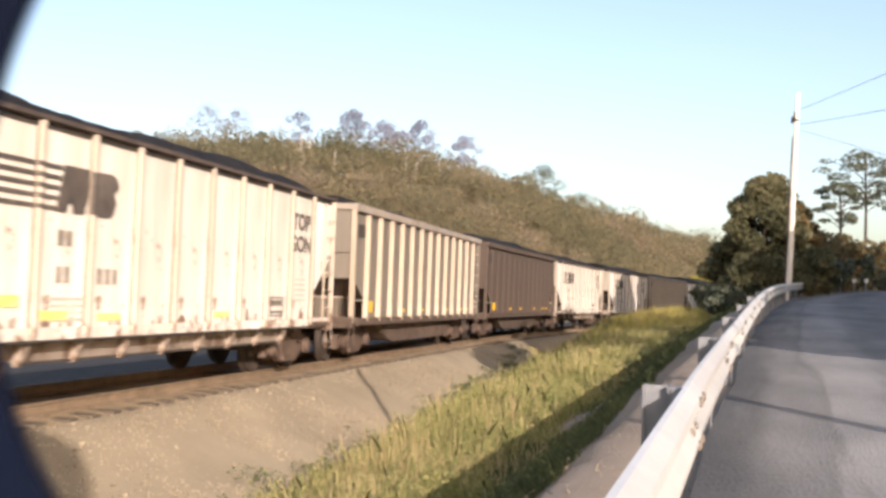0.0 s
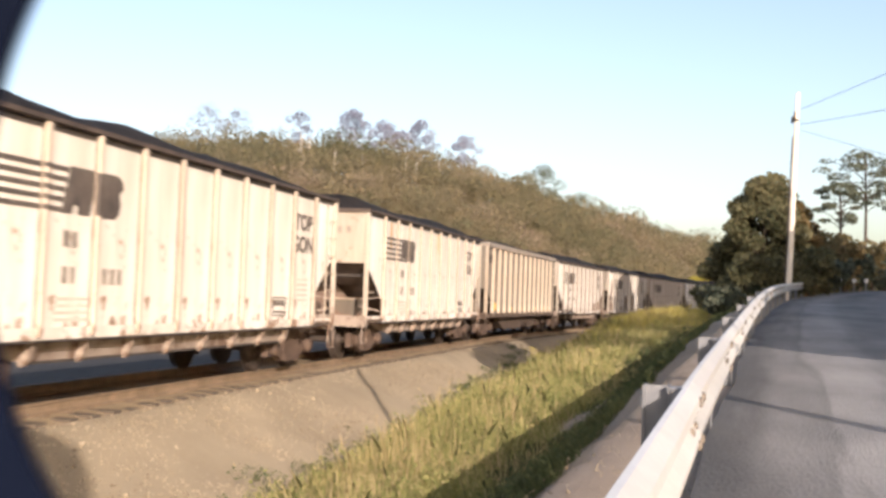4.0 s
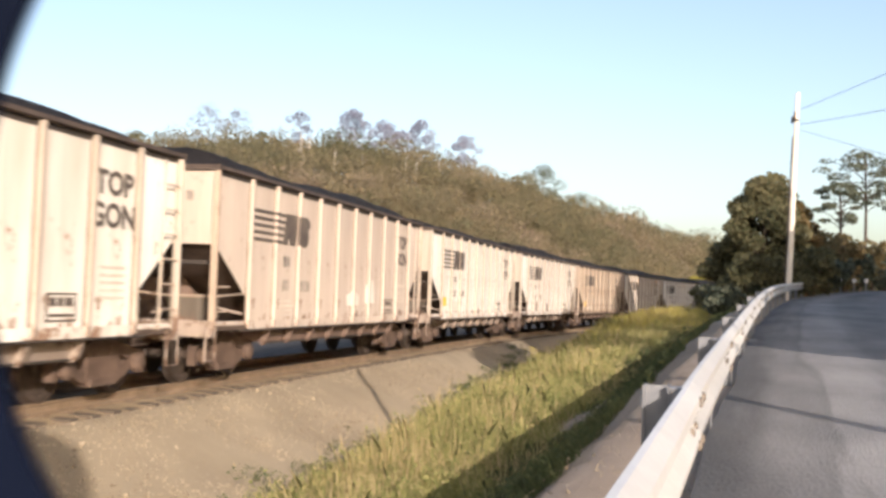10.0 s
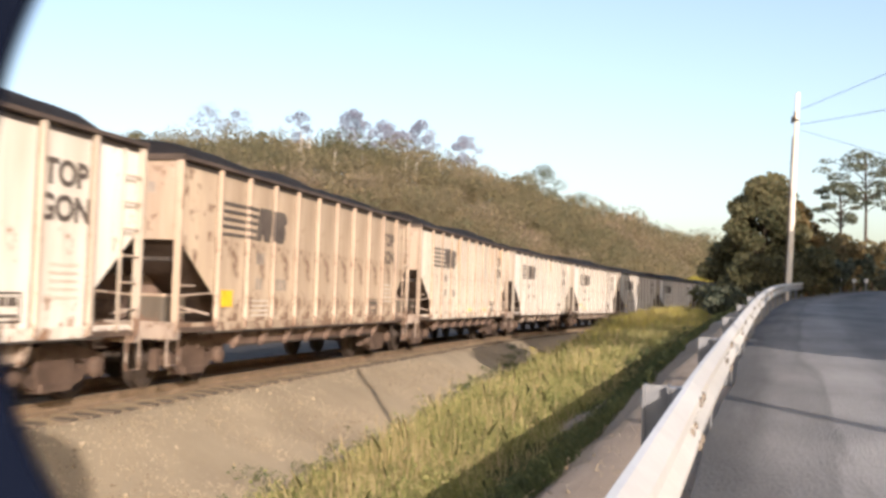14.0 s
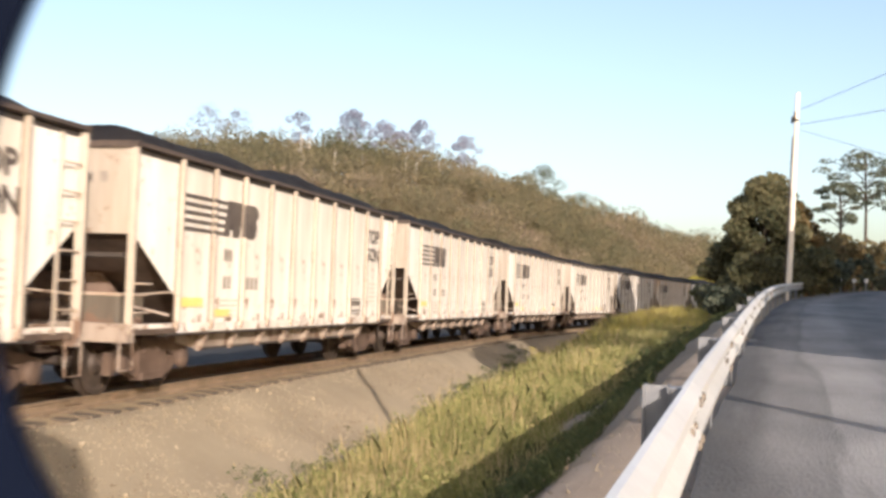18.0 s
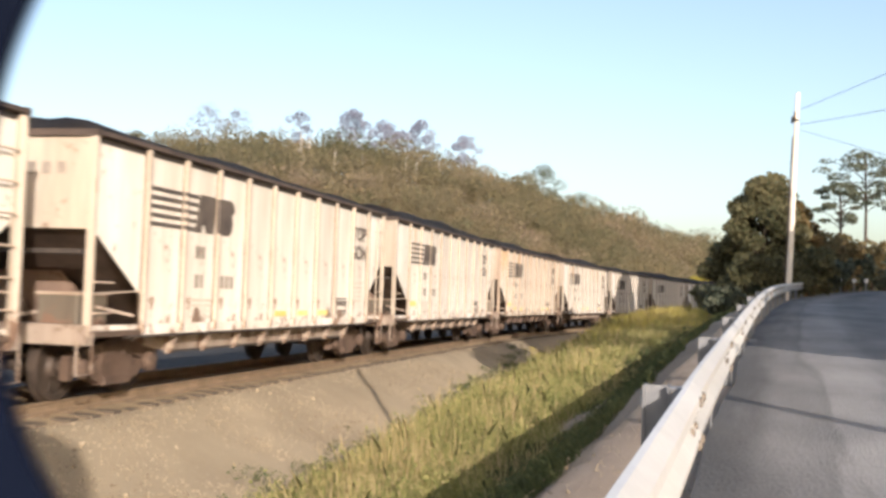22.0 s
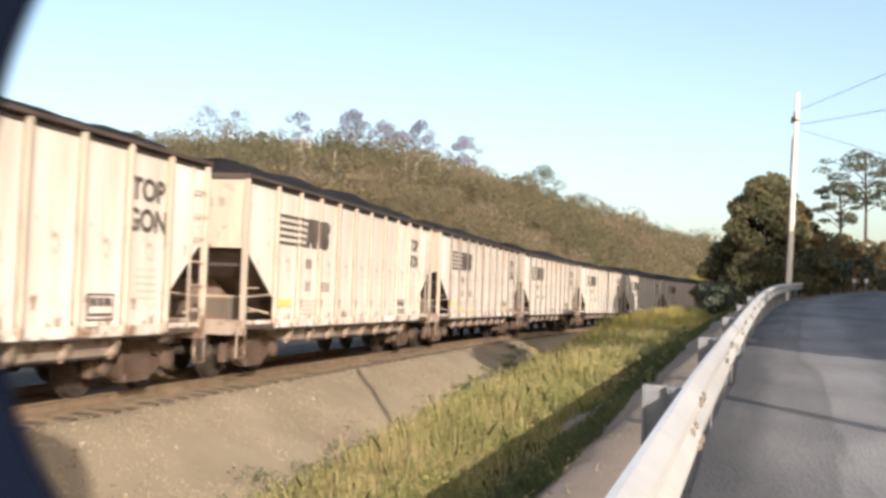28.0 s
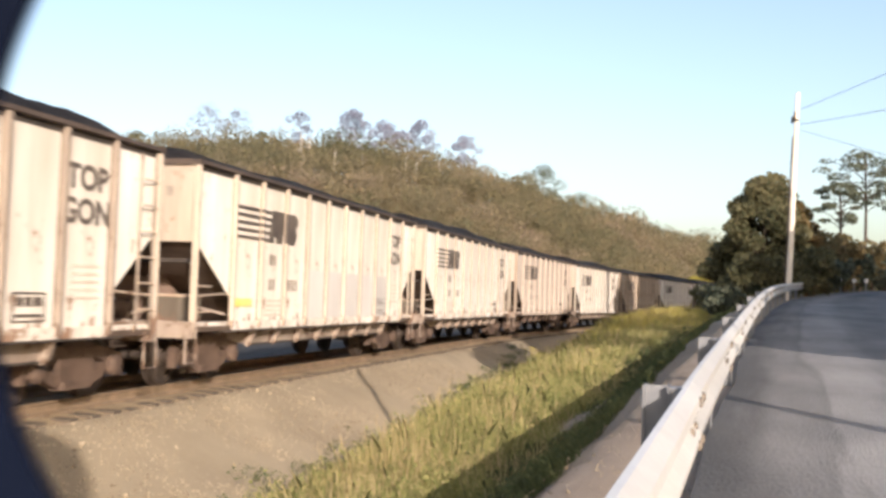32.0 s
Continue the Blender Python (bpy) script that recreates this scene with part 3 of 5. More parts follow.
def hopper_body(name, label, side, trim, bars=True, lower=None):
    """A rebuilt high-side coal car: ribbed flat sides, ends that slope inwards above open platforms."""
    lower = lower or LOWER
    car = thing(name, label, "rail car", "cars of the coal train")
    panel = Shape().box(SIDE - 0.045, SIDE - 0.032, -0.5675, 0.5675, SILL + 0.08, TOP - 0.12).mesh("side_panel", side)
    for i in range(9):
        part("side_panel", panel, side, car, at=pose(0, (POSTS[i] + POSTS[i + 1]) / 2, 0))
    post = Shape().box(SIDE - 0.040, SIDE + 0.036, -0.046, 0.046, SILL - 0.03, TOP - 0.05, 0.012).mesh("side_post", trim)
    seam = Shape().box(SIDE - 0.033, SIDE - 0.020, -0.078, -0.045, SILL + 0.08, TOP - 0.12).mesh("seam", SEAM)
    for y in POSTS:
        part("side_post", post, trim, car, at=pose(0, y, 0))
        if bars:
            part("seam", seam, SEAM, car, at=pose(0, y, 0))
    part("far_side", Shape().box(-SIDE, -SIDE + 0.03, -FRONT, REAR, SILL, TOP), side, car)
    for s in (-1, 1):
        part("top_chord", Shape().prism([(s * (SIDE - 0.10), -FRONT, TOP - 0.01), (s * (SIDE + 0.05), -FRONT, TOP - 0.01), (s * (SIDE + 0.058), -FRONT, TOP - 0.066), (s * (SIDE - 0.05), -FRONT, TOP - 0.085)], (0, FRONT + REAR, 0)), CHORD, car)
        part("side_sill", Shape().box(s * (SIDE - 0.06) - 0.05, s * (SIDE - 0.06) + 0.05, -FRONT, REAR, SILL - 0.06, SILL + 0.085), side, car)
    # Dark strip in place of the shadow below the overhanging chord.
    part("top_angle", Shape().box(SIDE - 0.031, SIDE - 0.024, -FRONT + 0.06, REAR - 0.06, TOP - 0.160, TOP - 0.082), DARK, car, "dark strip for the shade under the top chord")
    part("sill_lip", Shape().box(SIDE - 0.08, SIDE + 0.03, -5.5, 5.4, SILL - 0.085, SILL - 0.062), DARK, car, "dark lower lip of the side")
    # lower tub between the trucks, drawn in towards the middle, with a knee under every second post
    part("lower_tub", Shape().prism([(1.43, -3.95, SILL - 0.06), (1.38, -3.95, 0.62), (-1.38, -3.95, 0.62), (-1.43, -3.95, SILL - 0.06)], (0, 7.9, 0)), lower, car, "grimy lower part of the hold")
    part("tub_lip", Shape().box(1.36, 1.41, -3.95, 3.95, 0.59, 0.618), DARK, car)
    knee = Shape().prism([(1.57, -0.04, SILL - 0.06), (1.48, -0.04, 0.62), (1.42, -0.04, 0.57), (1.36, -0.04, 0.58), (1.36, -0.04, SILL - 0.06)], (0, 0.08, 0)).mesh("knee", lower)
    for y in POSTS[1:-1]:
        part("knee", knee, lower, car, at=pose(0, y, 0))
    part("center_sill", Shape().box(-0.25, 0.25, -FRONT, REAR, 0.60, 0.92), UNDER, car)
    for e in (-1, 1):
        y_in, y_out = (POSTS[-1], REAR) if e > 0 else (POSTS[0], -FRONT)
        # end bay of the side: a panel that stops at the slope
        ring = [(y_in, SILL + 0.08), (y_in, TOP - 0.12), (y_out, TOP - 0.12), (y_out, 2.30), (y_out - e * 0.10, 2.26), (y_in + e * 0.02, 1.42)]
        for s in (1, -1):
            part("end_bay_panel", Shape().prism([(s * (SIDE - 0.045), y, z) for y, z in ring], (s * 0.013, 0, 0)), side, car)
            part("corner_post", Shape().box(s * (SIDE - 0.01) - 0.05, s * (SIDE - 0.01) + 0.05, y_out - 0.042, y_out + 0.042, SILL - 0.05, TOP - 0.03, 0.012), POSTS_WHITE if side is WHITE else POSTS_RUST, car)
        part("end_panel", Shape().box(-SIDE + 0.03, SIDE - 0.045, min(y_out, y_out - e * 0.03), max(y_out, y_out - e * 0.03), 2.28, TOP - 0.02), POSTS_WHITE if side is WHITE else trim, car)
        if e < 0:
            for q in (0.62, 0.84, 1.06):
                part("number_bar", Shape().box(q, q + 0.12, y_out - 0.008, y_out - 0.001, 2.98, 3.14), FADE, car)
        # The sheet takes the dark underframe colour to hold the open end's shade.
        part("slope_sheet", Shape().prism([(-SIDE + 0.05, y_out - e * 0.02, 2.30), (-SIDE + 0.05, y_in - e * 1.1, 0.98), (-SIDE + 0.05, y_in - e * 1.16, 1.02), (-SIDE + 0.05, y_out - e * 0.06, 2.36)], (2 * SIDE - 0.11, 0, 0)), UNDER, car, "sloping end sheet coloured dark for the shade there")
        part("end_cap", Shape().box(-SIDE - 0.06, SIDE + 0.06, y_out - 0.05, y_out + 0.05, TOP - 0.09, TOP), CHORD, car)
        part("platform", Shape().box(-SIDE, SIDE, min(y_in, y_out), max(y_in, y_out), SILL - 0.06, SILL + 0.02), UNDER, car)
        part("end_sill", Shape().box(-SIDE, SIDE + 0.02, y_out - 0.07, y_out + 0.07, SILL - 0.16, SILL + 0.10), LOWER, car)
        part("bolster_web", Shape().prism([(-1.3, y_in + e * 0.35, SILL), (1.3, y_in + e * 0.35, SILL), (0.5, y_in + e * 0.35, 1.75), (-0.5, y_in + e * 0.35, 1.75)], (0, 0.05, 0)), LOWER_DARK, car)
        low, high = sorted((y_in + e * 0.12, y_in + e * 0.86))
        box = part("valve_box", Shape().box(0.50, 1.12, low, high, SILL + 0.02, 1.42, 0.03), ENDBOX, car, "dusty grey box on the end platform")
        part("lid", Shape().box(0.47, 1.15, low - 0.02, high + 0.02, 1.42, 1.46, 0.02), POSTS_RUST, box)
        part("air_tank", Shape().lathe([(-0.55, 0.05), (-0.52, 0.17), (0.52, 0.17), (0.55, 0.05)], "x", 12, (-0.3, y_in + e * 0.80, 1.18)), DARK if e > 0 else UNDER, car, smooth=True)
        part("brake_pipe", Shape().tube([(SIDE - 0.05, y_in + e * 0.15, 1.15), (1.0, y_in + e * 0.5, 1.30), (0.2, y_in + e * 0.9, 1.12)], 0.025, 5), LOWER, car)
        part("end_shelf", Shape().box(-1.2, 1.42, min(y_out - e * 0.06, y_out - e * 0.36), max(y_out - e * 0.06, y_out - e * 0.36), 1.96, 2.02), DARK, car, "dark walkway across the open end")
        part("end_grab", Shape().tube([(SIDE - 0.03, y_in, 1.50), (SIDE - 0.03, y_out, 1.44)], 0.016, 5), POSTS_RUST, car)
        part("step", Shape().tube([(SIDE, y_out - 0.22, SILL), (SIDE, y_out - 0.22, 0.42), (SIDE, y_out + 0.12, 0.42), (SIDE, y_out + 0.12, SILL)], 0.018, 5), LOWER, car)
    part("ladder_rail", Shape().box(SIDE + 0.0, SIDE + 0.03, 5.72, 5.755, SILL, TOP - 0.15), trim, car)
    part("ladder_rail", Shape().box(SIDE + 0.0, SIDE + 0.03, 6.11, 6.145, SILL, TOP - 0.15), trim, car)
    rungs(car, POSTS_RUST, 5.74, 6.13, SIDE + 0.05, [1.25 + 0.36 * i for i in range(6)])
    rungs(car, POSTS_RUST, -6.43, -6.02, SIDE + 0.05, [1.20, 1.60])
    add_trucks(car, 5.05, REAR, 5.05, FRONT)
    if bars:
        # company mark: five bars running into two solid shapes; type name, faded number and load data
        for i in range(5):
            z = 3.00 - 0.125 * i
            part("mark_bar", flat(POSTS[0] + 0.07, POSTS[0] + 1.62 - 0.03 * i, z - 0.062, z), MARK, car)
            part("mark_bar", Shape().box(SIDE - 0.02, SIDE + 0.040, POSTS[1] - 0.050, POSTS[1] + 0.050, z - 0.062, z, 0.012), MARK, car)
        part("mark_shape", Shape().prism([(SIDE - 0.030, POSTS[0] + q, z) for q, z in ((1.50, 2.43), (1.66, 3.02), (2.26, 3.02), (2.12, 2.43), (1.86, 2.43), (1.84, 2.545), (1.76, 2.545), (1.72, 2.43))], (0.008, 0, 0)), MARK, car)
        part("mark_shape", Shape().prism([(SIDE - 0.030, POSTS[0] + q, z) for q, z in ((2.22, 2.496), (2.30, 2.43), (2.70, 2.43), (2.80, 2.496), (2.86, 2.643), (2.80, 2.758), (2.92, 2.856), (2.86, 2.971), (2.74, 3.02), (2.44, 3.02), (2.34, 2.955), (2.28, 2.807), (2.34, 2.692))], (0.008, 0, 0)), MARK, car)
        part("mark_shape", Shape().box(SIDE - 0.02, SIDE + 0.040, POSTS[2] - 0.050, POSTS[2] + 0.050, 2.45, 3.00, 0.012), MARK, car)
        part("type_lettering", TEXT_TOP, MARK, car, "black stencilled type name", at=Matrix.Translation((SIDE - 0.024, POSTS[8] + 0.535, 2.77)) @ ON_SIDE @ Matrix.Diagonal((1.12, 1, 1, 1)))
        part("type_lettering", TEXT_GON, MARK, car, "black stencilled type name", at=Matrix.Translation((SIDE - 0.024, POSTS[8] + 0.535, 2.34)) @ ON_SIDE @ Matrix.Diagonal((1.12, 1, 1, 1)))
        for q, w, z, h in ((1.57, 0.13, 2.02, 0.20), (1.75, 0.13, 2.02, 0.20), (1.57, 0.12, 1.57, 0.21), (1.74, 0.11, 1.57, 0.21), (2.47, 0.13, 1.57, 0.21), (2.65, 0.13, 1.57, 0.21), (2.84, 0.11, 1.57, 0.21)):
            part("number_bar", flat(POSTS[0] + q, POSTS[0] + q + w, z, z + h), FADE, car)
        for i in range(4):
            part("data_bar", flat(POSTS[0] + 1.42, POSTS[0] + 2.16, 1.36 - 0.085 * i, 1.40 - 0.085 * i), FAINT, car)
        for i in range(5):
            part("data_bar", flat(POSTS[8] + 0.27, POSTS[8] + 0.89, 1.78 - 0.10 * i, 1.82 - 0.10 * i), FAINT, car)
        for y0, y1, z0, z1 in ((0.26, 0.90, 1.43, 1.455), (0.26, 0.90, 1.10, 1.125), (0.26, 0.285, 1.125, 1.43), (0.875, 0.90, 1.125, 1.43), (0.34, 0.46, 1.29, 1.40), (0.50, 0.62, 1.29, 1.40), (0.66, 0.82, 1.29, 1.40), (0.32, 0.84, 1.16, 1.20)):
            part("data_bar", flat(POSTS[7] + y0, POSTS[7] + y1, z0, z1), MARK, car)
    return car


def tub_body(name, label, side, trim):
    """A bathtub coal car: straight sides with close pale ribs over a deep round-ended tub."""
    car = thing(name, label, "rail car", "cars of the coal train")
    n = 13
    step = (2 * BODY - 1.9) / (n - 1)
    ribs_at = [-BODY + 0.95 + step * i for i in range(n)]
    panel = Shape().box(SIDE - 0.06, SIDE - 0.045, -step / 2, step / 2, SILL + 0.06, TOP - 0.14).mesh("side_panel", side)
    for i in range(n - 1):
        part("side_panel", panel, side, car, at=pose(0, (ribs_at[i] + ribs_at[i + 1]) / 2, 0))
    out = SIDE + (0.05 if trim is RIB else -0.027)
    rib = Shape().prism([(SIDE - 0.06, -0.07, SILL - 0.02), (out, -0.048, SILL - 0.02), (out, 0.048, SILL - 0.02), (SIDE - 0.06, 0.07, SILL - 0.02)], (0, 0, TOP - SILL - 0.10)).mesh("rib", trim)
    for y in ribs_at:
        part("rib", rib, trim, car, at=pose(0, y, 0))
    part("far_side", Shape().box(-SIDE, -SIDE + 0.03, -BODY, BODY, SILL, TOP), side, car)
    for s in (-1, 1):
        part("top_chord", Shape().box(s * (SIDE - 0.02) - 0.085, s * (SIDE - 0.02) + 0.085, -BODY, BODY, TOP - 0.13, TOP + 0.03, 0.0), GREYTOP if trim is RIB else side, car)
        part("side_sill", Shape().box(s * (SIDE - 0.04) - 0.08, s * (SIDE - 0.04) + 0.08, -BODY + 0.3, BODY - 0.3, SILL - 0.10, SILL + 0.06), UNDER, car)
    tub = [(-3.75, SILL - 0.1), (-3.55, 0.62), (-3.2, 0.45), (-2.7, 0.36), (2.7, 0.36), (3.2, 0.45), (3.55, 0.62), (3.75, SILL - 0.1)]
    part("tub", Shape().prism([(-1.35, y, z) for y, z in tub], (2.70, 0, 0)), UNDER if trim is RIB else side, car, "dark round-ended tub between the trucks")
    part("center_sill", Shape().box(-0.25, 0.25, -BODY, BODY, 0.60, 0.92), UNDER, car)
    for e in (-1, 1):
        y_in, y_out = e * (BODY - 0.95), e * BODY
        ring = [(y_in, SILL + 0.08), (y_in, TOP - 0.12), (y_out, TOP - 0.12), (y_out, 1.95), (y_in + e * 0.05, 1.42)]
        for s in (1, -1):
            part("end_bay_panel", Shape().prism([(s * (SIDE - 0.06), y, z) for y, z in ring], (s * 0.015, 0, 0)), side, car)
            part("corner_post", Shape().box(s * (SIDE - 0.03) - 0.05, s * (SIDE - 0.03) + 0.05, y_out - 0.06, y_out + 0.06, SILL - 0.05, TOP - 0.1), trim if e < 0 else side, car)
        part("end_panel", Shape().box(-SIDE + 0.03, SIDE - 0.05, min(y_out, y_out - e * 0.04), max(y_out, y_out - e * 0.04), 1.90, TOP - 0.02), side, car)
        part("end_rib", Shape().box(-SIDE + 0.05, SIDE - 0.07, y_out - 0.05, y_out + 0.05, 2.48, 2.56), side, car)
        part("end_cap", Shape().box(-SIDE - 0.07, SIDE + 0.07, y_out - 0.08, y_out + 0.08, TOP - 0.10, TOP + 0.032), GREYTOP if trim is RIB else side, car)
        # Sheet again in the dark colour that holds the end's shade.
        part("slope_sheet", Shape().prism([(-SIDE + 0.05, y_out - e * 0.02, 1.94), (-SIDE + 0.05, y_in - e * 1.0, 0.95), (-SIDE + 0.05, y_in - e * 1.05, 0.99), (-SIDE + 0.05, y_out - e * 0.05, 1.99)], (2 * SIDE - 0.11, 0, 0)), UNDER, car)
        part("platform", Shape().box(-SIDE, SIDE, min(y_in, y_out), max(y_in, y_out), SILL - 0.08, SILL), UNDER, car)
        part("end_sill", Shape().box(-SIDE, SIDE + 0.02, y_out - 0.07, y_out + 0.07, SILL - 0.16, SILL + 0.08), UNDER, car)
        part("air_tank", Shape().lathe([(-0.5, 0.05), (-0.47, 0.16), (0.47, 0.16), (0.5, 0.05)], "x", 12, (-0.2, y_in + e * 0.55, 1.15)), UNDER, car, smooth=True)
        low, high = sorted((y_in + e * 0.15, y_in + e * 0.70))
        box = part("valve_box", Shape().box(0.55, 1.15, low, high, SILL, 1.45, 0.03), ENDBOX, car, "dusty grey box on the end platform")
        part("lid", Shape().box(0.52, 1.18, low - 0.02, high + 0.02, 1.45, 1.49, 0.02), POSTS_RUST, box)
        part("end_grab", Shape().tube([(SIDE - 0.03, y_in, 1.42), (SIDE - 0.03, y_out, 1.40)], 0.016, 5), RIB, car)
        part("step", Shape().tube([(SIDE, y_out - 0.22, SILL), (SIDE, y_out - 0.22, 0.42), (SIDE, y_out + 0.12, 0.42), (SIDE, y_out + 0.12, SILL)], 0.018, 5), UNDER, car)
    rungs(car, trim, BODY - 0.62, BODY - 0.12, SIDE + 0.03, [1.25 + 0.36 * i for i in range(6)])
    add_trucks(car)
    part("dark_panel", flat(-BODY + 0.28, -BODY + 0.78, 2.85, 3.15), DARK, car)
    for i, y in enumerate((0, 3, 5, 8, 10, 11)):
        big = i == 0
        part("reflector", flat(ribs_at[y] + 0.16, ribs_at[y] + (0.56 if big else 0.50), 1.13, 1.40 if big else 1.21, 0.004), YELLOW, car, "yellow reflective plate")
    return car


# One body of each look, then copies; u is where a car's leading corner would stand at the start, along the track.
LOOKS = {
    "w": hopper_body("coal_hopper_car", "weathered white high-side coal car loaded with coal", WHITE, POSTS_WHITE),
    "s": hopper_body("coal_hopper_car", "white coal car with dark grimy ribs, loaded", WHITE, POSTS_DARK),
    "c": hopper_body("coal_hopper_car", "cream-white coal car with rust-streaked ribs, loaded", CREAM, POSTS_RUST, lower=LOWER_DARK),
    "d": hopper_body("coal_hopper_car", "dusty pinkish-grey coal car, loaded", DUSTY, DUSTY, lower=LOWER_DARK),
    "t": hopper_body("coal_hopper_car", "tan stained coal car with brown streaks, loaded", TAN, POSTS_RUST, lower=LOWER_DARK),
    "g": tub_body("coal_tub_car", "grey coal car with close pale ribs and a deep tub", GREY, RIB),
    "b": tub_body("coal_tub_car", "dark brown ribbed coal car with a deep tub", BROWN, BROWN),
}
TRAIN = [(8.2, "w"), (22.72, "g"), (37.75, "b"), (51.8, "w"), (66.88, "w"), (81.3, "g"), (95.6, "s"), (110.1, "w"), (124.1, "d"), (138.2, "w"), (152.47, "w"), (166.35, "t"), (180.43, "c"), (194.52, "w"), (208.52, "w"), (222.58, "w"), (236.75, "w"),
         (251.0, "w"), (264.9, "w"), (278.76, "c"), (292.68, "w"), (306.66, "w"), (320.95, "w"), (334.95, "s"), (348.62, "s"), (362.6, "w")]
for more in "wdwtwdb":
    TRAIN.append((TRAIN[-1][0] + 14.02, more))
used = set()
CARS = []
for i, (u, look_of) in enumerate(TRAIN):
    car = LOOKS[look_of] if look_of not in used else copy_thing(LOOKS[look_of], Matrix.Identity(4))
    used.add(look_of)
    CARS.append((u + BODY, car))
for i, (u, car) in enumerate(CARS):
    part("coal_load", HEAPS[i % 4], COAL, car, "heaped black coal")
    r = random.Random(i)
    if TRAIN[i][1] in "wsct" and (i in (0, 12) or 13 < i < 24):
        for k in r.sample(range(2, 8), r.choice((0, 2, 3))):
            part("reflector", flat(POSTS[k] + 0.25, POSTS[k] + 0.80, 1.10, 1.20, 0.005), PALE_YELLOW, car, "faded yellow reflective strip")
# yellow strips low on the first bays, where the cars carry them
for i, k in ((0, 0), (0, 1), (9, 0), (11, 0), (14, 0), (14, 1), (15, 0), (16, 0), (16, 1), (18, 0), (19, 0), (19, 1), (22, 0), (23, 0), (23, 1), (25, 0)):
    square = i in (9, 11)
    part("reflector", flat(POSTS[k] + (0.22 if square else 0.10), POSTS[k] + (0.62 if square else 0.86 if k == 0 else 0.70), 1.28 if k == 0 else 1.12, 1.55 if square else 1.42 if k == 0 else 1.24, 0.006), YELLOW if square else PALE_YELLOW, CARS[i][1], "bright yellow plate" if square else "faded yellow reflective strip")


def streak(y0, y1, top, drop, seed):
    """Rust washed down from an edge, ragged along its lower end."""
    r = random.Random(seed)
    low = [(SIDE - 0.0285, y0 + (y1 - y0) * j / 9, top - drop * r.uniform(0.25, 1.0)) for j in range(10)]
    return Shape().prism([(SIDE - 0.0285, y0, top), *low, (SIDE - 0.0285, y1, top)], (0.003, 0, 0))


for i, many in ((4, 4), (12, 5), (13, 2), (18, 2), (19, 9), (20, 3), (23, 5), (24, 3)):
    r = random.Random(900 + i)
    for k in range(many):
        y0 = POSTS[r.randrange(9)] + r.choice((0.07, 0.5, 0.82))
        part("rust_streak", streak(y0, y0 + r.uniform(0.12, 0.26), TOP - 0.17, r.uniform(0.3, 1.2), 1000 + 20 * i + k), RUSTY, CARS[i][1], "orange rust streak")
for y0, y1, drop, k in ((-6.40, -6.06, 1.0, 1), (-5.98, -5.62, 1.25, 2), (-5.55, -5.20, 0.9, 3)):
    part("rust_streak", streak(y0, y1, TOP - 0.14, drop, k), RUSTY, CARS[19][1], "orange rust washed down the first bay")
for k in range(3, 8):
    part("grey_patch", flat(POSTS[k] + 0.06, POSTS[k + 1] - 0.09, 1.05, 2.0), PATCH, CARS[25][1], "patch of greyer paint")
# dark stains that have crept up from the sill, and a pale tag on the dusty car
for i, (u, car) in enumerate(CARS):
    r = random.Random(500 + i)
    if TRAIN[i][1] in "wscdt" and i not in (7, 10):
        for k in range(r.choice((1, 2, 2, 4))):
            part("stain", blot(r.choice(POSTS[:9]) + r.uniform(0.25, 0.95), SILL + 0.09, r.uniform(0.05, 0.16), r.uniform(0.06, 0.26), 600 + 10 * i + k, 0.6), GRAFF, car, "dark stain along the sill")
part("pale_tag", blot(1.85, 1.35, 0.34, 0.55, 77), WHITE, CARS[8][1], "pale sprayed tag")
part("pale_tag", blot(0.6, 1.30, 0.40, 0.32, 78), WHITE, CARS[8][1], "pale sprayed tag")
# sprayed patches on single cars
for i, spots in ((7, ((-5.66, 0.22, 2.0, 0), (-1.195, 0.53, 1.0, 2), (1.05, 0.50, 1.15, 3), (-2.4, 0.30, 0.34, 4), (-5.0, 0.2, 0.3, 1))), (10, ((-3.3, 0.12, 0.55, 5), (-0.9, 0.14, 0.40, 6), (1.8, 0.12, 0.5, 7), (3.0, 0.12, 0.45, 8))), (6, ((3.4, 0.3, 0.5, 9), (4.7, 0.28, 0.6, 10)))):
    for yc, half, height, seed in spots:
        part("sprayed_patch", blot(yc, SILL + 0.1, half, height, seed), GRAFF, CARS[i][1], "brown sprayed patch")


# ---- guardrail ----
def rail_at(y, side=0.0, up=0.0):
    """A point by the guardrail: side metres to the road's side of the beam, up metres above the road."""
    d = 0.5
    t = Vector((rail_x(y + d) - rail_x(y - d), 2 * d, 0)).normalized()
    return Vector((rail_x(y) + side * t.y, y - side * t.x, road_z(y) + up))


WAVE = [(0.0, 0.715), (0.016, 0.712), (0.060, 0.672), (0.064, 0.634), (0.012, 0.582), (0.010, 0.548), (0.062, 0.496), (0.058, 0.458), (0.014, 0.418), (0.0, 0.413)]


def beam(y0, y1):
    s = Shape()
    ring = [(a, b) for a, b in WAVE] + [(a - 0.004, b) for a, b in WAVE[::-1]]
    k = len(ring)
    n = 8
    pts = [rail_at(y0 + (y1 - y0) * j / n, a + 0.007 * j / n, b) for j in range(n + 1) for a, b in ring]
    return s.add(pts, [(j * k + i, j * k + (i + 1) % k, (j + 1) * k + (i + 1) % k, (j + 1) * k + i) for j in range(n) for i in range(k)] + [tuple(range(k)), tuple(range(n * k, n * k + k))])


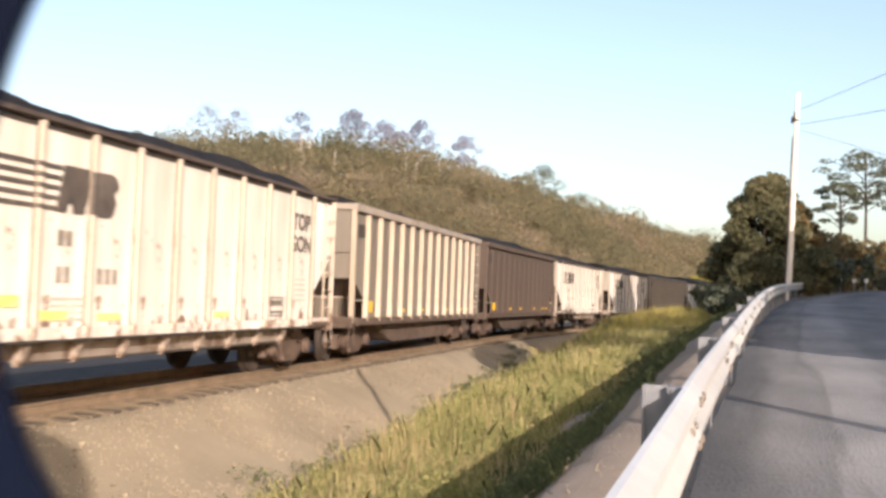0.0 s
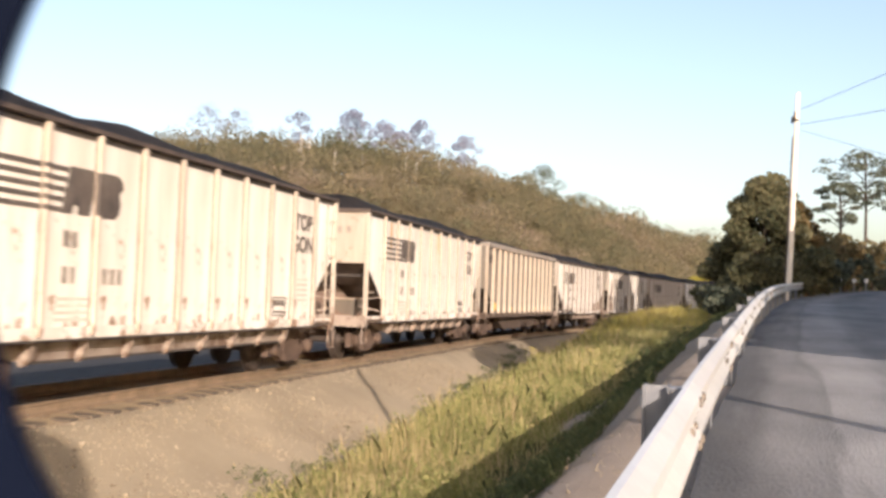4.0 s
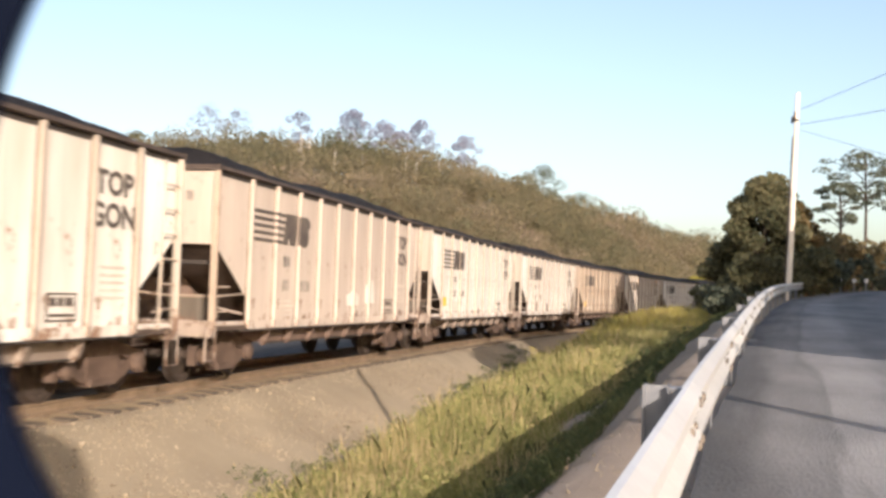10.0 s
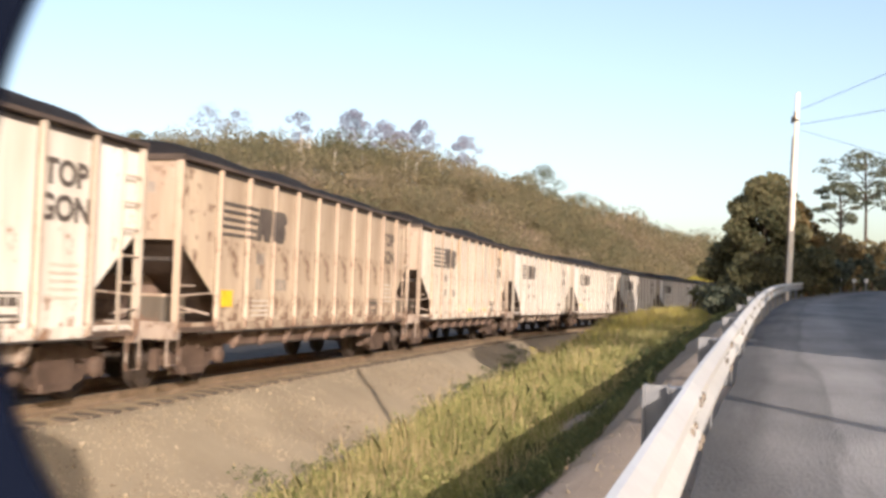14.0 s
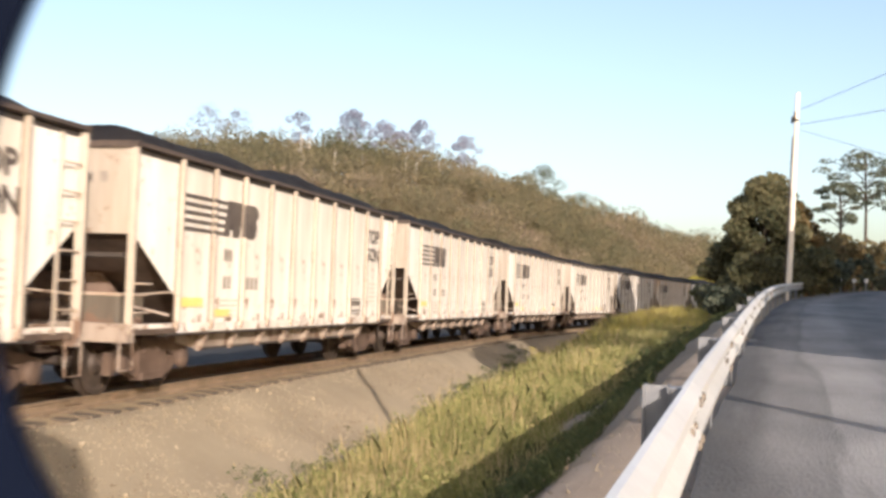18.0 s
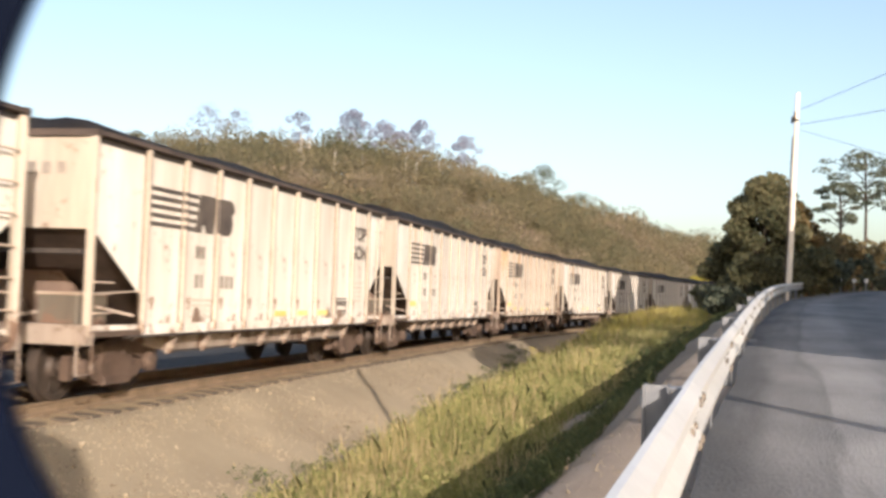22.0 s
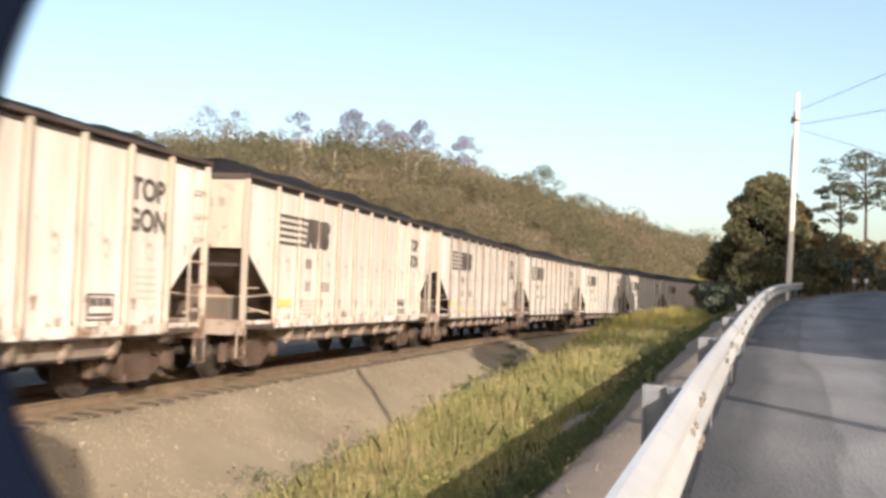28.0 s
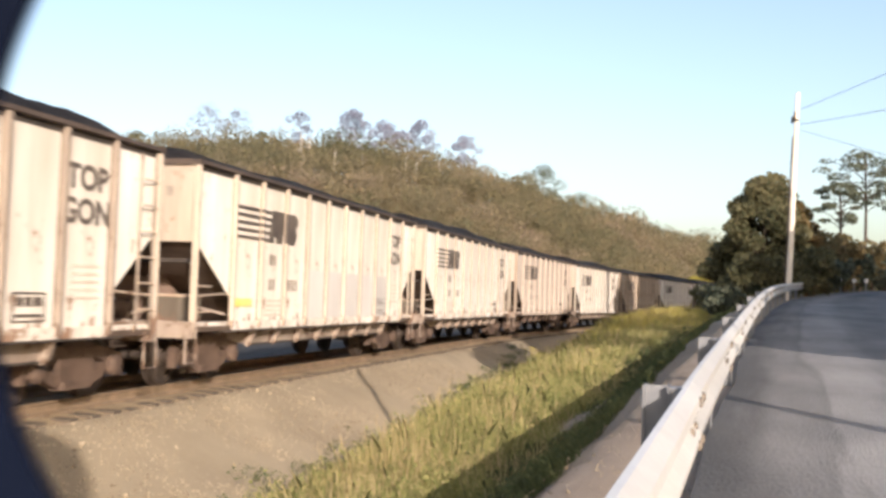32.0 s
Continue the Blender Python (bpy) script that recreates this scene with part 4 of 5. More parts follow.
guard = thing("guardrail", "galvanised corrugated guardrail on steel posts beside the road", "guardrail")
post_mesh = Shape().box(-0.047, 0.047, -0.006, 0.006, -0.9, 0.705).box(-0.055, -0.047, -0.06, 0.06, -0.9, 0.705).box(0.047, 0.055, -0.06, 0.06, -0.9, 0.705).mesh("post", POSTM)
block_mesh = Shape().box(-0.029, 0.028, -0.06, 0.06, 0.42, 0.70, 0.008).mesh("block", POSTM)
bolt_mesh = Shape().lathe([(0.0, 0.022), (0.012, 0.022), (0.018, 0.010)], "x", 8).mesh("bolt", BOLT)
GAP = 3.81
posts_y = [4.62 + GAP * i for i in range(-3, 14)]
for i, y in enumerate(posts_y):
    lean = math.degrees(math.atan(rail_x(y + 0.5) - rail_x(y - 0.5)))
    p = rail_at(y, -0.115, 0.0)
    po = part("post", post_mesh, POSTM, guard, "grey steel guardrail post", at=pose(p.x, p.y, p.z, 0, 0, -lean))
    q = rail_at(y, -0.030, 0.0)
    part("block", block_mesh, POSTM, guard, at=pose(q.x, q.y, q.z, 0, 0, -lean))
    b = rail_at(y, 0.014, 0.565)
    part("bolt", bolt_mesh, BOLT, guard, at=pose(b.x, b.y, b.z, 0, 0, -lean))
    if i + 1 < len(posts_y):
        beam_ob = part("beam", beam(y - 0.16, y + GAP + 0.16), ZINC, guard)
        if 3 <= i <= 9:
            for dy in (-0.10, 0.10):
                for up, out in ((0.655, 0.066), (0.600, 0.036), (0.525, 0.036), (0.478, 0.066)):
                    b = rail_at(y + dy, out, up)
                    part("lap_bolt", bolt_mesh, BOLT, beam_ob, at=pose(b.x, b.y, b.z, 0, 0, -lean))

# ---- utility poles and wires ----
def utility_pole(x, y, z0, height, label, girth=0.14, lean=0.6):
    pole = thing("utility_pole", label, "utility pole", "utility poles by the road", at=pose(x, y, z0, 0, lean, 0))
    part("shaft", Shape().tube([(0, 0, -1.0), (0.02, 0, height * 0.35), (-0.01, 0, height * 0.7), (0, 0, height)], girth, 12, girth * 0.62), POLEW, pole)
    if girth > 0.12:
        part("crossarm", Shape().box(-girth - 0.05, -girth + 0.05, -0.75, 0.75, height - 1.25, height - 1.13), BARK, pole)
    for dy in (-0.68, 0.68) if girth > 0.12 else ():
        part("insulator", Shape().lathe([(0, 0.03), (0.05, 0.055), (0.10, 0.035), (0.15, 0.05), (0.18, 0.02)], "z", 8, (-girth, dy, height - 1.13)), DARK, pole)
    part("band", Shape().lathe([(height - 1.30, girth * 0.74), (height - 1.18, girth * 0.74)], "z", 10), DARK, pole, "steel band round the shaft")
    if girth > 0.12:
        part("conduit", Shape().tube([(-0.18, -0.05, 0.0), (-0.17, -0.05, height * 0.45), (-0.14, -0.05, height - 2)], 0.03, 6), DARK, pole)
    return pole


P1 = Vector((13.01, 50.4, 1.9))
P2 = Vector((16.2, -0.7, 0.5))
utility_pole(*P1, 9.45, "sun-bleached wooden utility pole standing behind the guardrail", 0.14, 1.6)
utility_pole(*P2, 8.6, "wooden utility pole beyond the road's edge", 0.119)


def wire(a, b, sag, radius, label):
    pts = [Vector(a).lerp(Vector(b), t) - Vector((0, 0, 4 * sag * t * (1 - t))) for t in (i / 24 for i in range(25))]
    solid("overhead_wire", Shape().tube(pts, radius, 5), WIRE, label, "wire", "wires between the poles")


P3 = Vector((24.0, 30.0, 2.4))
utility_pole(*P3, 10.7, "wooden utility pole among the roadside trees")
wire(P1 + Vector((0.42, 0, 8.72)), P3 + Vector((0, 0, 10.4)), 0.15, 0.012, "thin dark wire strung between two poles")
wire(P1 + Vector((0.40, 0, 8.02)), P3 + Vector((0, 0, 6.75)), 0.15, 0.012, "thin dark wire strung between two poles")
wire(P1 + Vector((0.40, 0, 7.76)), P3 + Vector((2.0, -4.0, -1.2)), 0.0, 0.010, "guy wire running down from the pole")


# ---- trees ----
def leaf_cloud(rng, centres, radii, count, size, flat=0.75):
    """Leaves as small bent quads scattered through clumps; returns (pieces, 4, 3)."""
    c = np.array(centres)
    r = np.array(radii)
    pick = rng.choice(len(c), count, p=r ** 2 / (r ** 2).sum())
    d = rng.normal(size=(count, 3))
    d /= np.linalg.norm(d, axis=1)[:, None]
    rad = r[pick] * rng.uniform(0.35, 1.0, count) ** 0.5
    pos = c[pick] + d * rad[:, None] * np.array([1, 1, flat])
    a = rng.normal(size=(count, 3))
    a /= np.linalg.norm(a, axis=1)[:, None]
    b = np.cross(a, rng.normal(size=(count, 3)))
    b /= np.linalg.norm(b, axis=1)[:, None]
    s = size * rng.uniform(0.6, 1.4, count)[:, None]
    return np.stack([pos - a * s, pos - b * s * 0.6, pos + a * s, pos + b * s * 0.6], 1)


def tree(x, y, height, spread_r, leaves, material, label, seed, size=0.22, bare=0.3, lean=0.0, clumps=16, name="tree", group="roadside trees", z=None, trunk=None, puff=1.0, flat=0.75, bark=None):
    """A tree with a tapered trunk, limbs that fork, and a crown of leaf clumps round the limb ends."""
    rng = np.random.default_rng(seed)
    z0 = ground_z(x, y) - 0.15 if z is None else z
    ob = thing(name, label, "tree", group, at=pose(x, y, z0))
    r0 = trunk or height * 0.022
    wood = Shape()
    bend = rng.uniform(-0.4, 0.4, 2)
    spine = [Vector((bend[0] * math.sin(t * 2.4) + lean * t * height, bend[1] * math.sin(t * 3.0), t * height * 0.92)) for t in (0, 0.2, 0.4, 0.6, 0.8, 1.0)]
    wood.tube(spine, r0, 8, r0 * 0.25)
    cent, rad = [], []
    for k in range(clumps):
        t = bare + (1 - bare) * (k + 0.5) / clumps
        f = t * 5
        base = spine[min(int(f), 4)].lerp(spine[min(int(f) + 1, 5)], f - int(f)) if f < 5 else spine[5]
        reach = spread_r * math.sin(math.pi * min(0.15 + 0.85 * (t - bare) / (1 - bare), 0.97)) ** 0.7 * rng.uniform(0.45, 1.0)
        a = k * 2.4 + rng.uniform(-0.5, 0.5)
        tip = base + Vector((math.cos(a) * reach, math.sin(a) * reach, reach * rng.uniform(0.05, 0.5)))
        wood.tube([base - Vector((0, 0, reach * 0.25)), base.lerp(tip, 0.5), tip], r0 * 0.35 * (1.1 - t * 0.6), 5, r0 * 0.06)
        cent.append(tip)
        rad.append(spread_r * rng.uniform(0.28, 0.48) * puff)
    part("trunk", wood, bark or BARK, ob, smooth=True)
    q = leaf_cloud(rng, [tuple(c) for c in cent], rad, leaves, size, flat)
    part("crown", raw_mesh("crown", q, [(0, 1, 2, 3)], material), material, ob)
    return ob


def shrub(x, y, height, spread_r, leaves, material, label, seed, size=0.16, z=None, name="shrub", group="roadside shrubs"):
    rng = np.random.default_rng(seed)
    z0 = ground_z(x, y) - 0.1 if z is None else z
    ob = thing(name, label, "shrub", group, at=pose(x, y, z0))
    wood, cent, rad = Shape(), [], []
    for k in range(11):
        a, reach, up = rng.uniform(0, 6.28), spread_r * rng.uniform(0.1, 0.85), height * rng.uniform(0.25, 0.85)
        tip = Vector((math.cos(a) * reach, math.sin(a) * reach, up))
        wood.tube([(0, 0, -0.1), (tip.x * 0.3, tip.y * 0.3, up * 0.5), tuple(tip)], 0.05, 5, 0.012)
        cent.append(tuple(tip))
        rad.append(min(spread_r, height) * rng.uniform(0.25, 0.45))
    wood.tube([(0, 0, -0.25), (0, 0, -0.05)], 0.07, 6, 0.05)
    part("stems", wood, BARK, ob)
    part("foliage", raw_mesh("foliage", leaf_cloud(rng, cent, rad, leaves, size), [(0, 1, 2, 3)], material), material, ob)
    return ob


# the dark clump where road and railway draw together
tree(12.7, 59.0, 7.3, 2.1, 16000, LEAF, "dense dark green tree beside the pole", 11, 0.13, bare=0.10, clumps=40)
tree(11.5, 61.0, 5.2, 1.7, 10000, LEAF, "low dense dark green tree", 12, 0.13, bare=0.05, clumps=26)
tree(14.0, 62.0, 5.6, 1.4, 7500, TURNED, "tree with leaves turning orange brown", 13, 0.13, bare=0.10, clumps=24)
for i, (x, y, h, r) in enumerate(((10.5, 52, 1.7, 1.2), (10.9, 56, 2.5, 1.5), (11.6, 54, 2.4, 1.7), (10.2, 60, 2.2, 1.4), (12.6, 53, 2.2, 1.5), (14.6, 57, 2.6, 1.8))):
    shrub(x, y, h, r, 1500, LEAF if i % 3 else NEEDLE, "dark tangled shrub beside the guardrail", 30 + i)
# pines and brown brush behind the bend
for i, (x, y, h, r) in enumerate(((24.6, 110.0, 16.6, 4.6), (20.7, 99.0, 12.2, 2.4), (29.0, 118.0, 16.4, 3.6))):
    tree(x, y, h, r, 2600, NEEDLE, "tall thin pine with a sparse ragged crown", 50 + i, 0.13, bare=0.66, clumps=26, puff=0.6, flat=0.35, name="pine_tree", lean=0.01 * (i - 1), trunk=0.24, bark=PINEBARK)
for i in range(24):
    y = 66 + (i // 2) * 4.6
    shrub(rail_x(y) - 2.0 - 3.2 * (i % 2), y, (3.4 if y < 76 else 4.6) + (i * 5 % 4) * 0.4, 2.4, 1100, (NEEDLE, LEAF, TURNED, NEEDLE)[i % 4], "brownish autumn shrub behind the bend", 70 + i, 0.22, group="brush behind the bend")
for y in (77.0, 83.0, 88.0):
    marker = thing("road_marker", "small white marker post at the outside of the bend", "marker post", "markers at the bend", at=pose(rail_x(y) - 0.35, y, road_z(y)))
    part("stake", Shape().box(-0.05, 0.05, -0.03, 0.03, -0.4, 0.75), POSTM, marker)
    part("plate", Shape().lathe([(-0.04, 0.05), (-0.035, 0.17), (-0.02, 0.17), (-0.015, 0.05)], "y", 12, (0, -0.02, 0.80)), TRAILER, marker, "white reflector plate")
# trees on the far side of the road, whose shade falls on the asphalt and the train
# The first is an unseen tree added to throw shade on the near ballast.
SHADE = [(15.9, -12.5, 9.3, 0.7, 0.86, 3600)]
SHADE += [(x, y, h * 0.94, r, 0.3, 3200) for x, y, h, r in ((20.0, 5.0, 6.8, 2.2), (20.5, 9.5, 7.6, 2.4), (21.0, 15.0, 8.2, 2.6), (20.3, 21.0, 8.3, 2.6), (20.2, 28.0, 8.7, 2.6), (22.4, 24.5, 7.9, 2.4), (22.6, 32.0, 8.3, 2.6), (20.6, 33.0, 7.1, 2.2))]
SHADE += [(x, y, h, r, 0.15, 5200) for x, y, h, r in ((22.6, 37.0, 8.8, 2.5), (23.4, 41.5, 9.6, 2.6), (24.2, 46.5, 9.0, 2.6), (24.6, 52.0, 9.8, 2.6), (25.8, 57.0, 9.2, 2.8), (26.8, 61.5, 9.8, 2.8), (28.4, 67.0, 9.6, 3.0), (30.0, 73.0, 9.8, 3.0), (32.0, 80.0, 10.0, 3.0), (30.2, 55.0, 11.0, 3.4), (31.6, 60.5, 11.4, 3.4), (33.4, 66.0, 11.6, 3.4))]
SHADE += [(x, y, h, r, 0.66, 5200) for x, y, h, r in ((24.6, 49.0, 14.4, 2.2), (25.0, 53.0, 14.0, 2.7), (25.2, 57.0, 14.0, 2.7), (25.4, 61.0, 13.6, 2.7), (25.8, 65.0, 13.4, 2.7), (26.4, 70.0, 13.0, 2.7))]
SHADE += [(x, y, h, 1.7, 0.80, n) for x, y, h, n in ((20.6, 6.4, 11.4, 600), (20.2, 11.0, 11.2, 700), (20.8, 16.0, 11.6, 900), (20.4, 21.0, 11.4, 1000), (22.4, 23.0, 12.3, 1300))]
for i, (x, y, h, r, bare, leaves) in enumerate(SHADE):
    tree(x, y, h, r, leaves, LEAF if i % 2 else TURNED, "roadside tree with thinning autumn leaves", 90 + i, 0.24, bare=bare, clumps=20, group="trees across the road")
# yellow-leaved scrub beyond the track's bend
for i, (x, y, h, r) in enumerate(((7.4, 135, 8.0, 2.6), (9.0, 138, 7.4, 2.6), (6.0, 132, 6.6, 2.4))):
    shrub(x, y, h, r, 3000, GOLD, "yellow-green autumn scrub behind the railway", 120 + i, 0.16, group="scrub behind the railway")


# ---- wooded hill behind the railway ----
RIDGE = [(-48.0, 180.0, 16.5), (-31.0, 198.0, 19.3), (-25.2, 205.0, 22.3), (-20.5, 214.0, 24.0), (-16.2, 225.0, 24.0), (-13.2, 237.0, 23.8), (-11.0, 250.0, 22.6), (-7.1, 283.0, 19.6), (-2.7, 335.0, 17.5), (0.5, 400.0, 17.0), (8.0, 520.0, 18.0), (16.0, 640.0, 20.0)]


def ridge(a):
    """Distance and height of the crest in the direction a degrees to the right of straight ahead along the track."""
    ang = [r[0] for r in RIDGE]
    return float(np.interp(a, ang, [r[1] for r in RIDGE])), float(np.interp(a, ang, [r[2] for r in RIDGE]))


def hill_point(a, b):
    """b runs from 0 at the foot to 1 on the crest, and past it down the far side."""
    dist, top = ridge(a)
    foot = dist * 0.42
    d = foot + (dist - foot) * b
    z = -1.2 + (top + 1.2) * (math.sin(min(b, 1.0) * math.pi / 2) ** 1.15 if b <= 1 else 1 - 0.8 * (b - 1))
    x, y = EYE.x + d * math.sin(radians(a)), d * math.cos(radians(a))
    return x, y, z + (1.6 * noise.noise((x * 0.03, y * 0.03, 0)) * min(b * 3, 1))


hill = Shape()
na, nb = 70, 22
hill.add([hill_point(-48 + 64 * i / na, 1.5 * j / nb) for j in range(nb + 1) for i in range(na + 1)], [(j * (na + 1) + i, j * (na + 1) + i + 1, (j + 1) * (na + 1) + i + 1, (j + 1) * (na + 1) + i) for j in range(nb) for i in range(na)])
solid("hill", hill, HILLSIDE, "long hill covered with autumn woods behind the railway", "hill", kind="structure", smooth=True)
rng = np.random.default_rng(7)
quads = []
for k in range(2100):
    a, b = rng.uniform(-46, 14), rng.uniform(0.0, 1.0) ** 0.8 * 1.06
    x, y, z = hill_point(a, b)
    far = math.hypot(x - EYE.x, y) / 200
    r = rng.uniform(1.8, 3.4) * (0.8 + 0.3 * far)
    h = r * rng.uniform(1.3, 1.9)
    cs = [(x + rng.normal() * r * 0.45, y + rng.normal() * r * 0.45, z + h * rng.uniform(0.4, 1.1)) for _ in range(5)]
    quads.append(leaf_cloud(rng, cs, [r * rng.uniform(0.45, 0.75) for _ in cs], 310, 0.18 * (0.8 + 0.4 * far)))
solid("hillside_woods", raw_mesh("hillside_woods", np.concatenate(quads), [(0, 1, 2, 3)], WOODS), WOODS, "olive and brown autumn woods covering the hill", "woods", kind="stuff")
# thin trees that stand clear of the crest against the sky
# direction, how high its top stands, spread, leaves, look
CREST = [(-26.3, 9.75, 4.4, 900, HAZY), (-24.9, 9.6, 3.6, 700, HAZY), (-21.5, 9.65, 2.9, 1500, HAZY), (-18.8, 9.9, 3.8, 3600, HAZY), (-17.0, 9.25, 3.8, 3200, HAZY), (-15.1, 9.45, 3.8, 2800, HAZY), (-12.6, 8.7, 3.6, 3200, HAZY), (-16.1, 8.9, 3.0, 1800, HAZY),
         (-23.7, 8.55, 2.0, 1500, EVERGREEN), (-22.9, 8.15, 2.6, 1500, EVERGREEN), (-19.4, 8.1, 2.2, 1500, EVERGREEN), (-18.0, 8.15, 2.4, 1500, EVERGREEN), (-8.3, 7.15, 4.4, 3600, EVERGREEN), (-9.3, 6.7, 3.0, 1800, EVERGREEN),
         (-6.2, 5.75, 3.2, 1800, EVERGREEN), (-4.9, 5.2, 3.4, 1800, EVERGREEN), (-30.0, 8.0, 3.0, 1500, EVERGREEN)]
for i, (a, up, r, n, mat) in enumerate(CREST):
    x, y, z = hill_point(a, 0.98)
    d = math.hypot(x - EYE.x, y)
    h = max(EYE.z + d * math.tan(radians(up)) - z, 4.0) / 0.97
    tree(x, y, h, r * d / 220, int(n * 1.7), mat, "airy autumn tree above the crest, coloured pale blue for haze" if mat is HAZY else "dark evergreen tree on the crest of the hill", 150 + i, 0.13, bare=0.40 if mat is HAZY else 0.2, clumps=24, group="trees on the crest", z=z, trunk=0.14, puff=0.8, bark=HAZY if mat is HAZY else BARK)
# bare pale trunks that show between the woods
rnd = random.Random(12)
for i in range(14):
    a, b = rnd.uniform(-22, -5), rnd.uniform(0.45, 0.72)
    x, y, z = hill_point(a, b)
    h = rnd.uniform(5.0, 7.5)
    bare_tree = thing("bare_trunk", "slender pale bare trunk among the autumn woods", "tree", "bare trunks on the hill", at=pose(x, y, z - 0.5, 0, rnd.uniform(-4, 4), rnd.uniform(0, 360)))
    part("trunk", Shape().tube([(0, 0, 0), (0.1, 0.05, h * 0.5), (0.0, 0.1, h)], 0.15, 6, 0.05), PALEBARK, bare_tree)
    for k in range(3):
        q = rnd.uniform(0.55, 0.9)
        part("limb", Shape().tube([(0.05, 0.08, h * q), (math.cos(k * 2.1) * 0.8, math.sin(k * 2.1) * 0.8, h * (q + 0.14))], 0.06, 5, 0.02), PALEBARK, bare_tree)

# ---- grass in the ditch ----
rng = np.random.default_rng(21)
pieces = []
count = 270000
yy = np.where(rng.uniform(0, 1, count) < 0.07, rng.uniform(-12, 5.5, count), 5 + 100 * rng.uniform(0, 1, count) ** 1.9)
ww = rng.uniform(0, 1, count)
left = np.array([track_x(v) + 3.9 - 0.9 * ease(18, 30, v) - 0.9 * ease(33, 44, v) + 0.45 * noise.noise((v * 0.35, 1, 0)) + 0.5 * noise.noise((v * 1.3, 4, 0)) for v in yy])
right = np.array([rail_x(v) + shoulder(v) - 0.02 + 0.10 * noise.noise((v * 0.8, 9, 0)) for v in yy])
xx = left + (right - left) * ww
dens = np.array([noise.noise((x * 0.6, y * 0.35, 11)) for x, y in zip(xx, yy)])
keep = dens > -0.40 - 0.3 * rng.uniform(0, 1, count)
keep &= rng.uniform(0, 1, count) < 0.10 + 0.9 * np.clip((ww + 0.10 * dens - 0.02) / 0.22, 0, 1)
xx, yy, ww, dens = xx[keep], yy[keep], ww[keep], dens[keep]
count = len(xx)
zz = np.array([max(ground_z(x, y), -1.25, float(np.interp(x - track_x(y), [q[0] for q in prof], [q[1] for q in prof]))) for x, y in zip(xx, yy)]) - 0.05
tuft = np.array([noise.noise((x * 2.6, y * 1.7, 41)) + 0.6 * noise.noise((x * 6.0, y * 4.0, 43)) for x, y in zip(xx, yy)])
tall = 0.70 * rng.uniform(0.25, 1.0, count) * (0.85 + 0.45 * dens + 0.40 * tuft) * (0.30 + 0.80 * np.sin(np.pi * np.clip(ww * 0.80 + 0.05, 0, 1)) ** 0.8)
tall *= 0.55 + 0.45 * np.clip(ww / 0.30, 0, 1)
tall *= 1 - 0.70 * np.clip((ww - 0.58) / 0.24, 0, 1)
wide = 0.0017 + 0.00022 * np.maximum(yy, 5)
ang = rng.uniform(0, 2 * np.pi, count)
bendx, bendy = rng.normal(0, 0.26, count) * tall - 0.05, rng.normal(0, 0.26, count) * tall
base = np.stack([xx, yy, zz], 1)
side = np.stack([np.cos(ang), np.sin(ang), np.zeros(count)], 1) * wide[:, None]
mid = base + np.stack([bendx * 0.35, bendy * 0.35, tall * 0.6], 1)
tip = base + np.stack([bendx, bendy, tall], 1)
blades = np.stack([base - side, base + side, mid + side * 0.8, tip, mid - side * 0.8], 1)
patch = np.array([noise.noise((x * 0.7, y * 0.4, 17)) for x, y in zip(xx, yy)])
# Blades on the bank take a darker green in place of the beam's shadow.
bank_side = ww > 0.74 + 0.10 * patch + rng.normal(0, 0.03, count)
golden = ~bank_side & (yy + 14 * patch + rng.normal(0, 4, count) > 40)
for kind_name, mask, mat, words in (("ditch_grass", ~bank_side & ~golden, GRASS, "tall yellow-green grass filling the ditch"), ("bank_weeds", bank_side, WEED_AND_SHADE, "short bank grass coloured dark green for the guardrail's shade"), ("golden_grass", golden, GOLDGRASS, "golden autumn grass further along the ditch")):
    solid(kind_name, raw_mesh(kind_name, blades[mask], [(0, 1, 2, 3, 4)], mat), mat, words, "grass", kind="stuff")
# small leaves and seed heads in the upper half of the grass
for leaf_name, mask, mat, words, many in (("grass_leaves", ~bank_side & ~golden, GRASS, "small leaves and weeds woven through the ditch grass", 160000), ("grass_heads", ~bank_side, STRAW, "pale feathery seed heads on the ditch grass", 20000), ("golden_leaves", golden, GOLDGRASS, "golden flower heads along the ditch", 30000), ("bank_leaves", bank_side, WEED_AND_SHADE, "low leaves on the road bank coloured dark for the guardrail's shade", 30000)):
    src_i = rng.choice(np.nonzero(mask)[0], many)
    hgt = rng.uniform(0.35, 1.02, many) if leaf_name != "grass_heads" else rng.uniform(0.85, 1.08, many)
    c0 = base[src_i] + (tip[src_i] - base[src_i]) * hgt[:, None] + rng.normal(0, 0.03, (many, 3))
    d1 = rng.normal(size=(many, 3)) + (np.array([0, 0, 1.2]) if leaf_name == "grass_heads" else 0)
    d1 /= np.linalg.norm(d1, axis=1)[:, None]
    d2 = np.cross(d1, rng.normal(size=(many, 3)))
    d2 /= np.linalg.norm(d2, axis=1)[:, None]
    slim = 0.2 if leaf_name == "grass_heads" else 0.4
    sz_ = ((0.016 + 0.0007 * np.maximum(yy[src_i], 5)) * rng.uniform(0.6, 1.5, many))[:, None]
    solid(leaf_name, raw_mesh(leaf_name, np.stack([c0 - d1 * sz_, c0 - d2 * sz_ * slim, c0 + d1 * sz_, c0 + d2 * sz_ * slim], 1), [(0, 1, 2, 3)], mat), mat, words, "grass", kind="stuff")
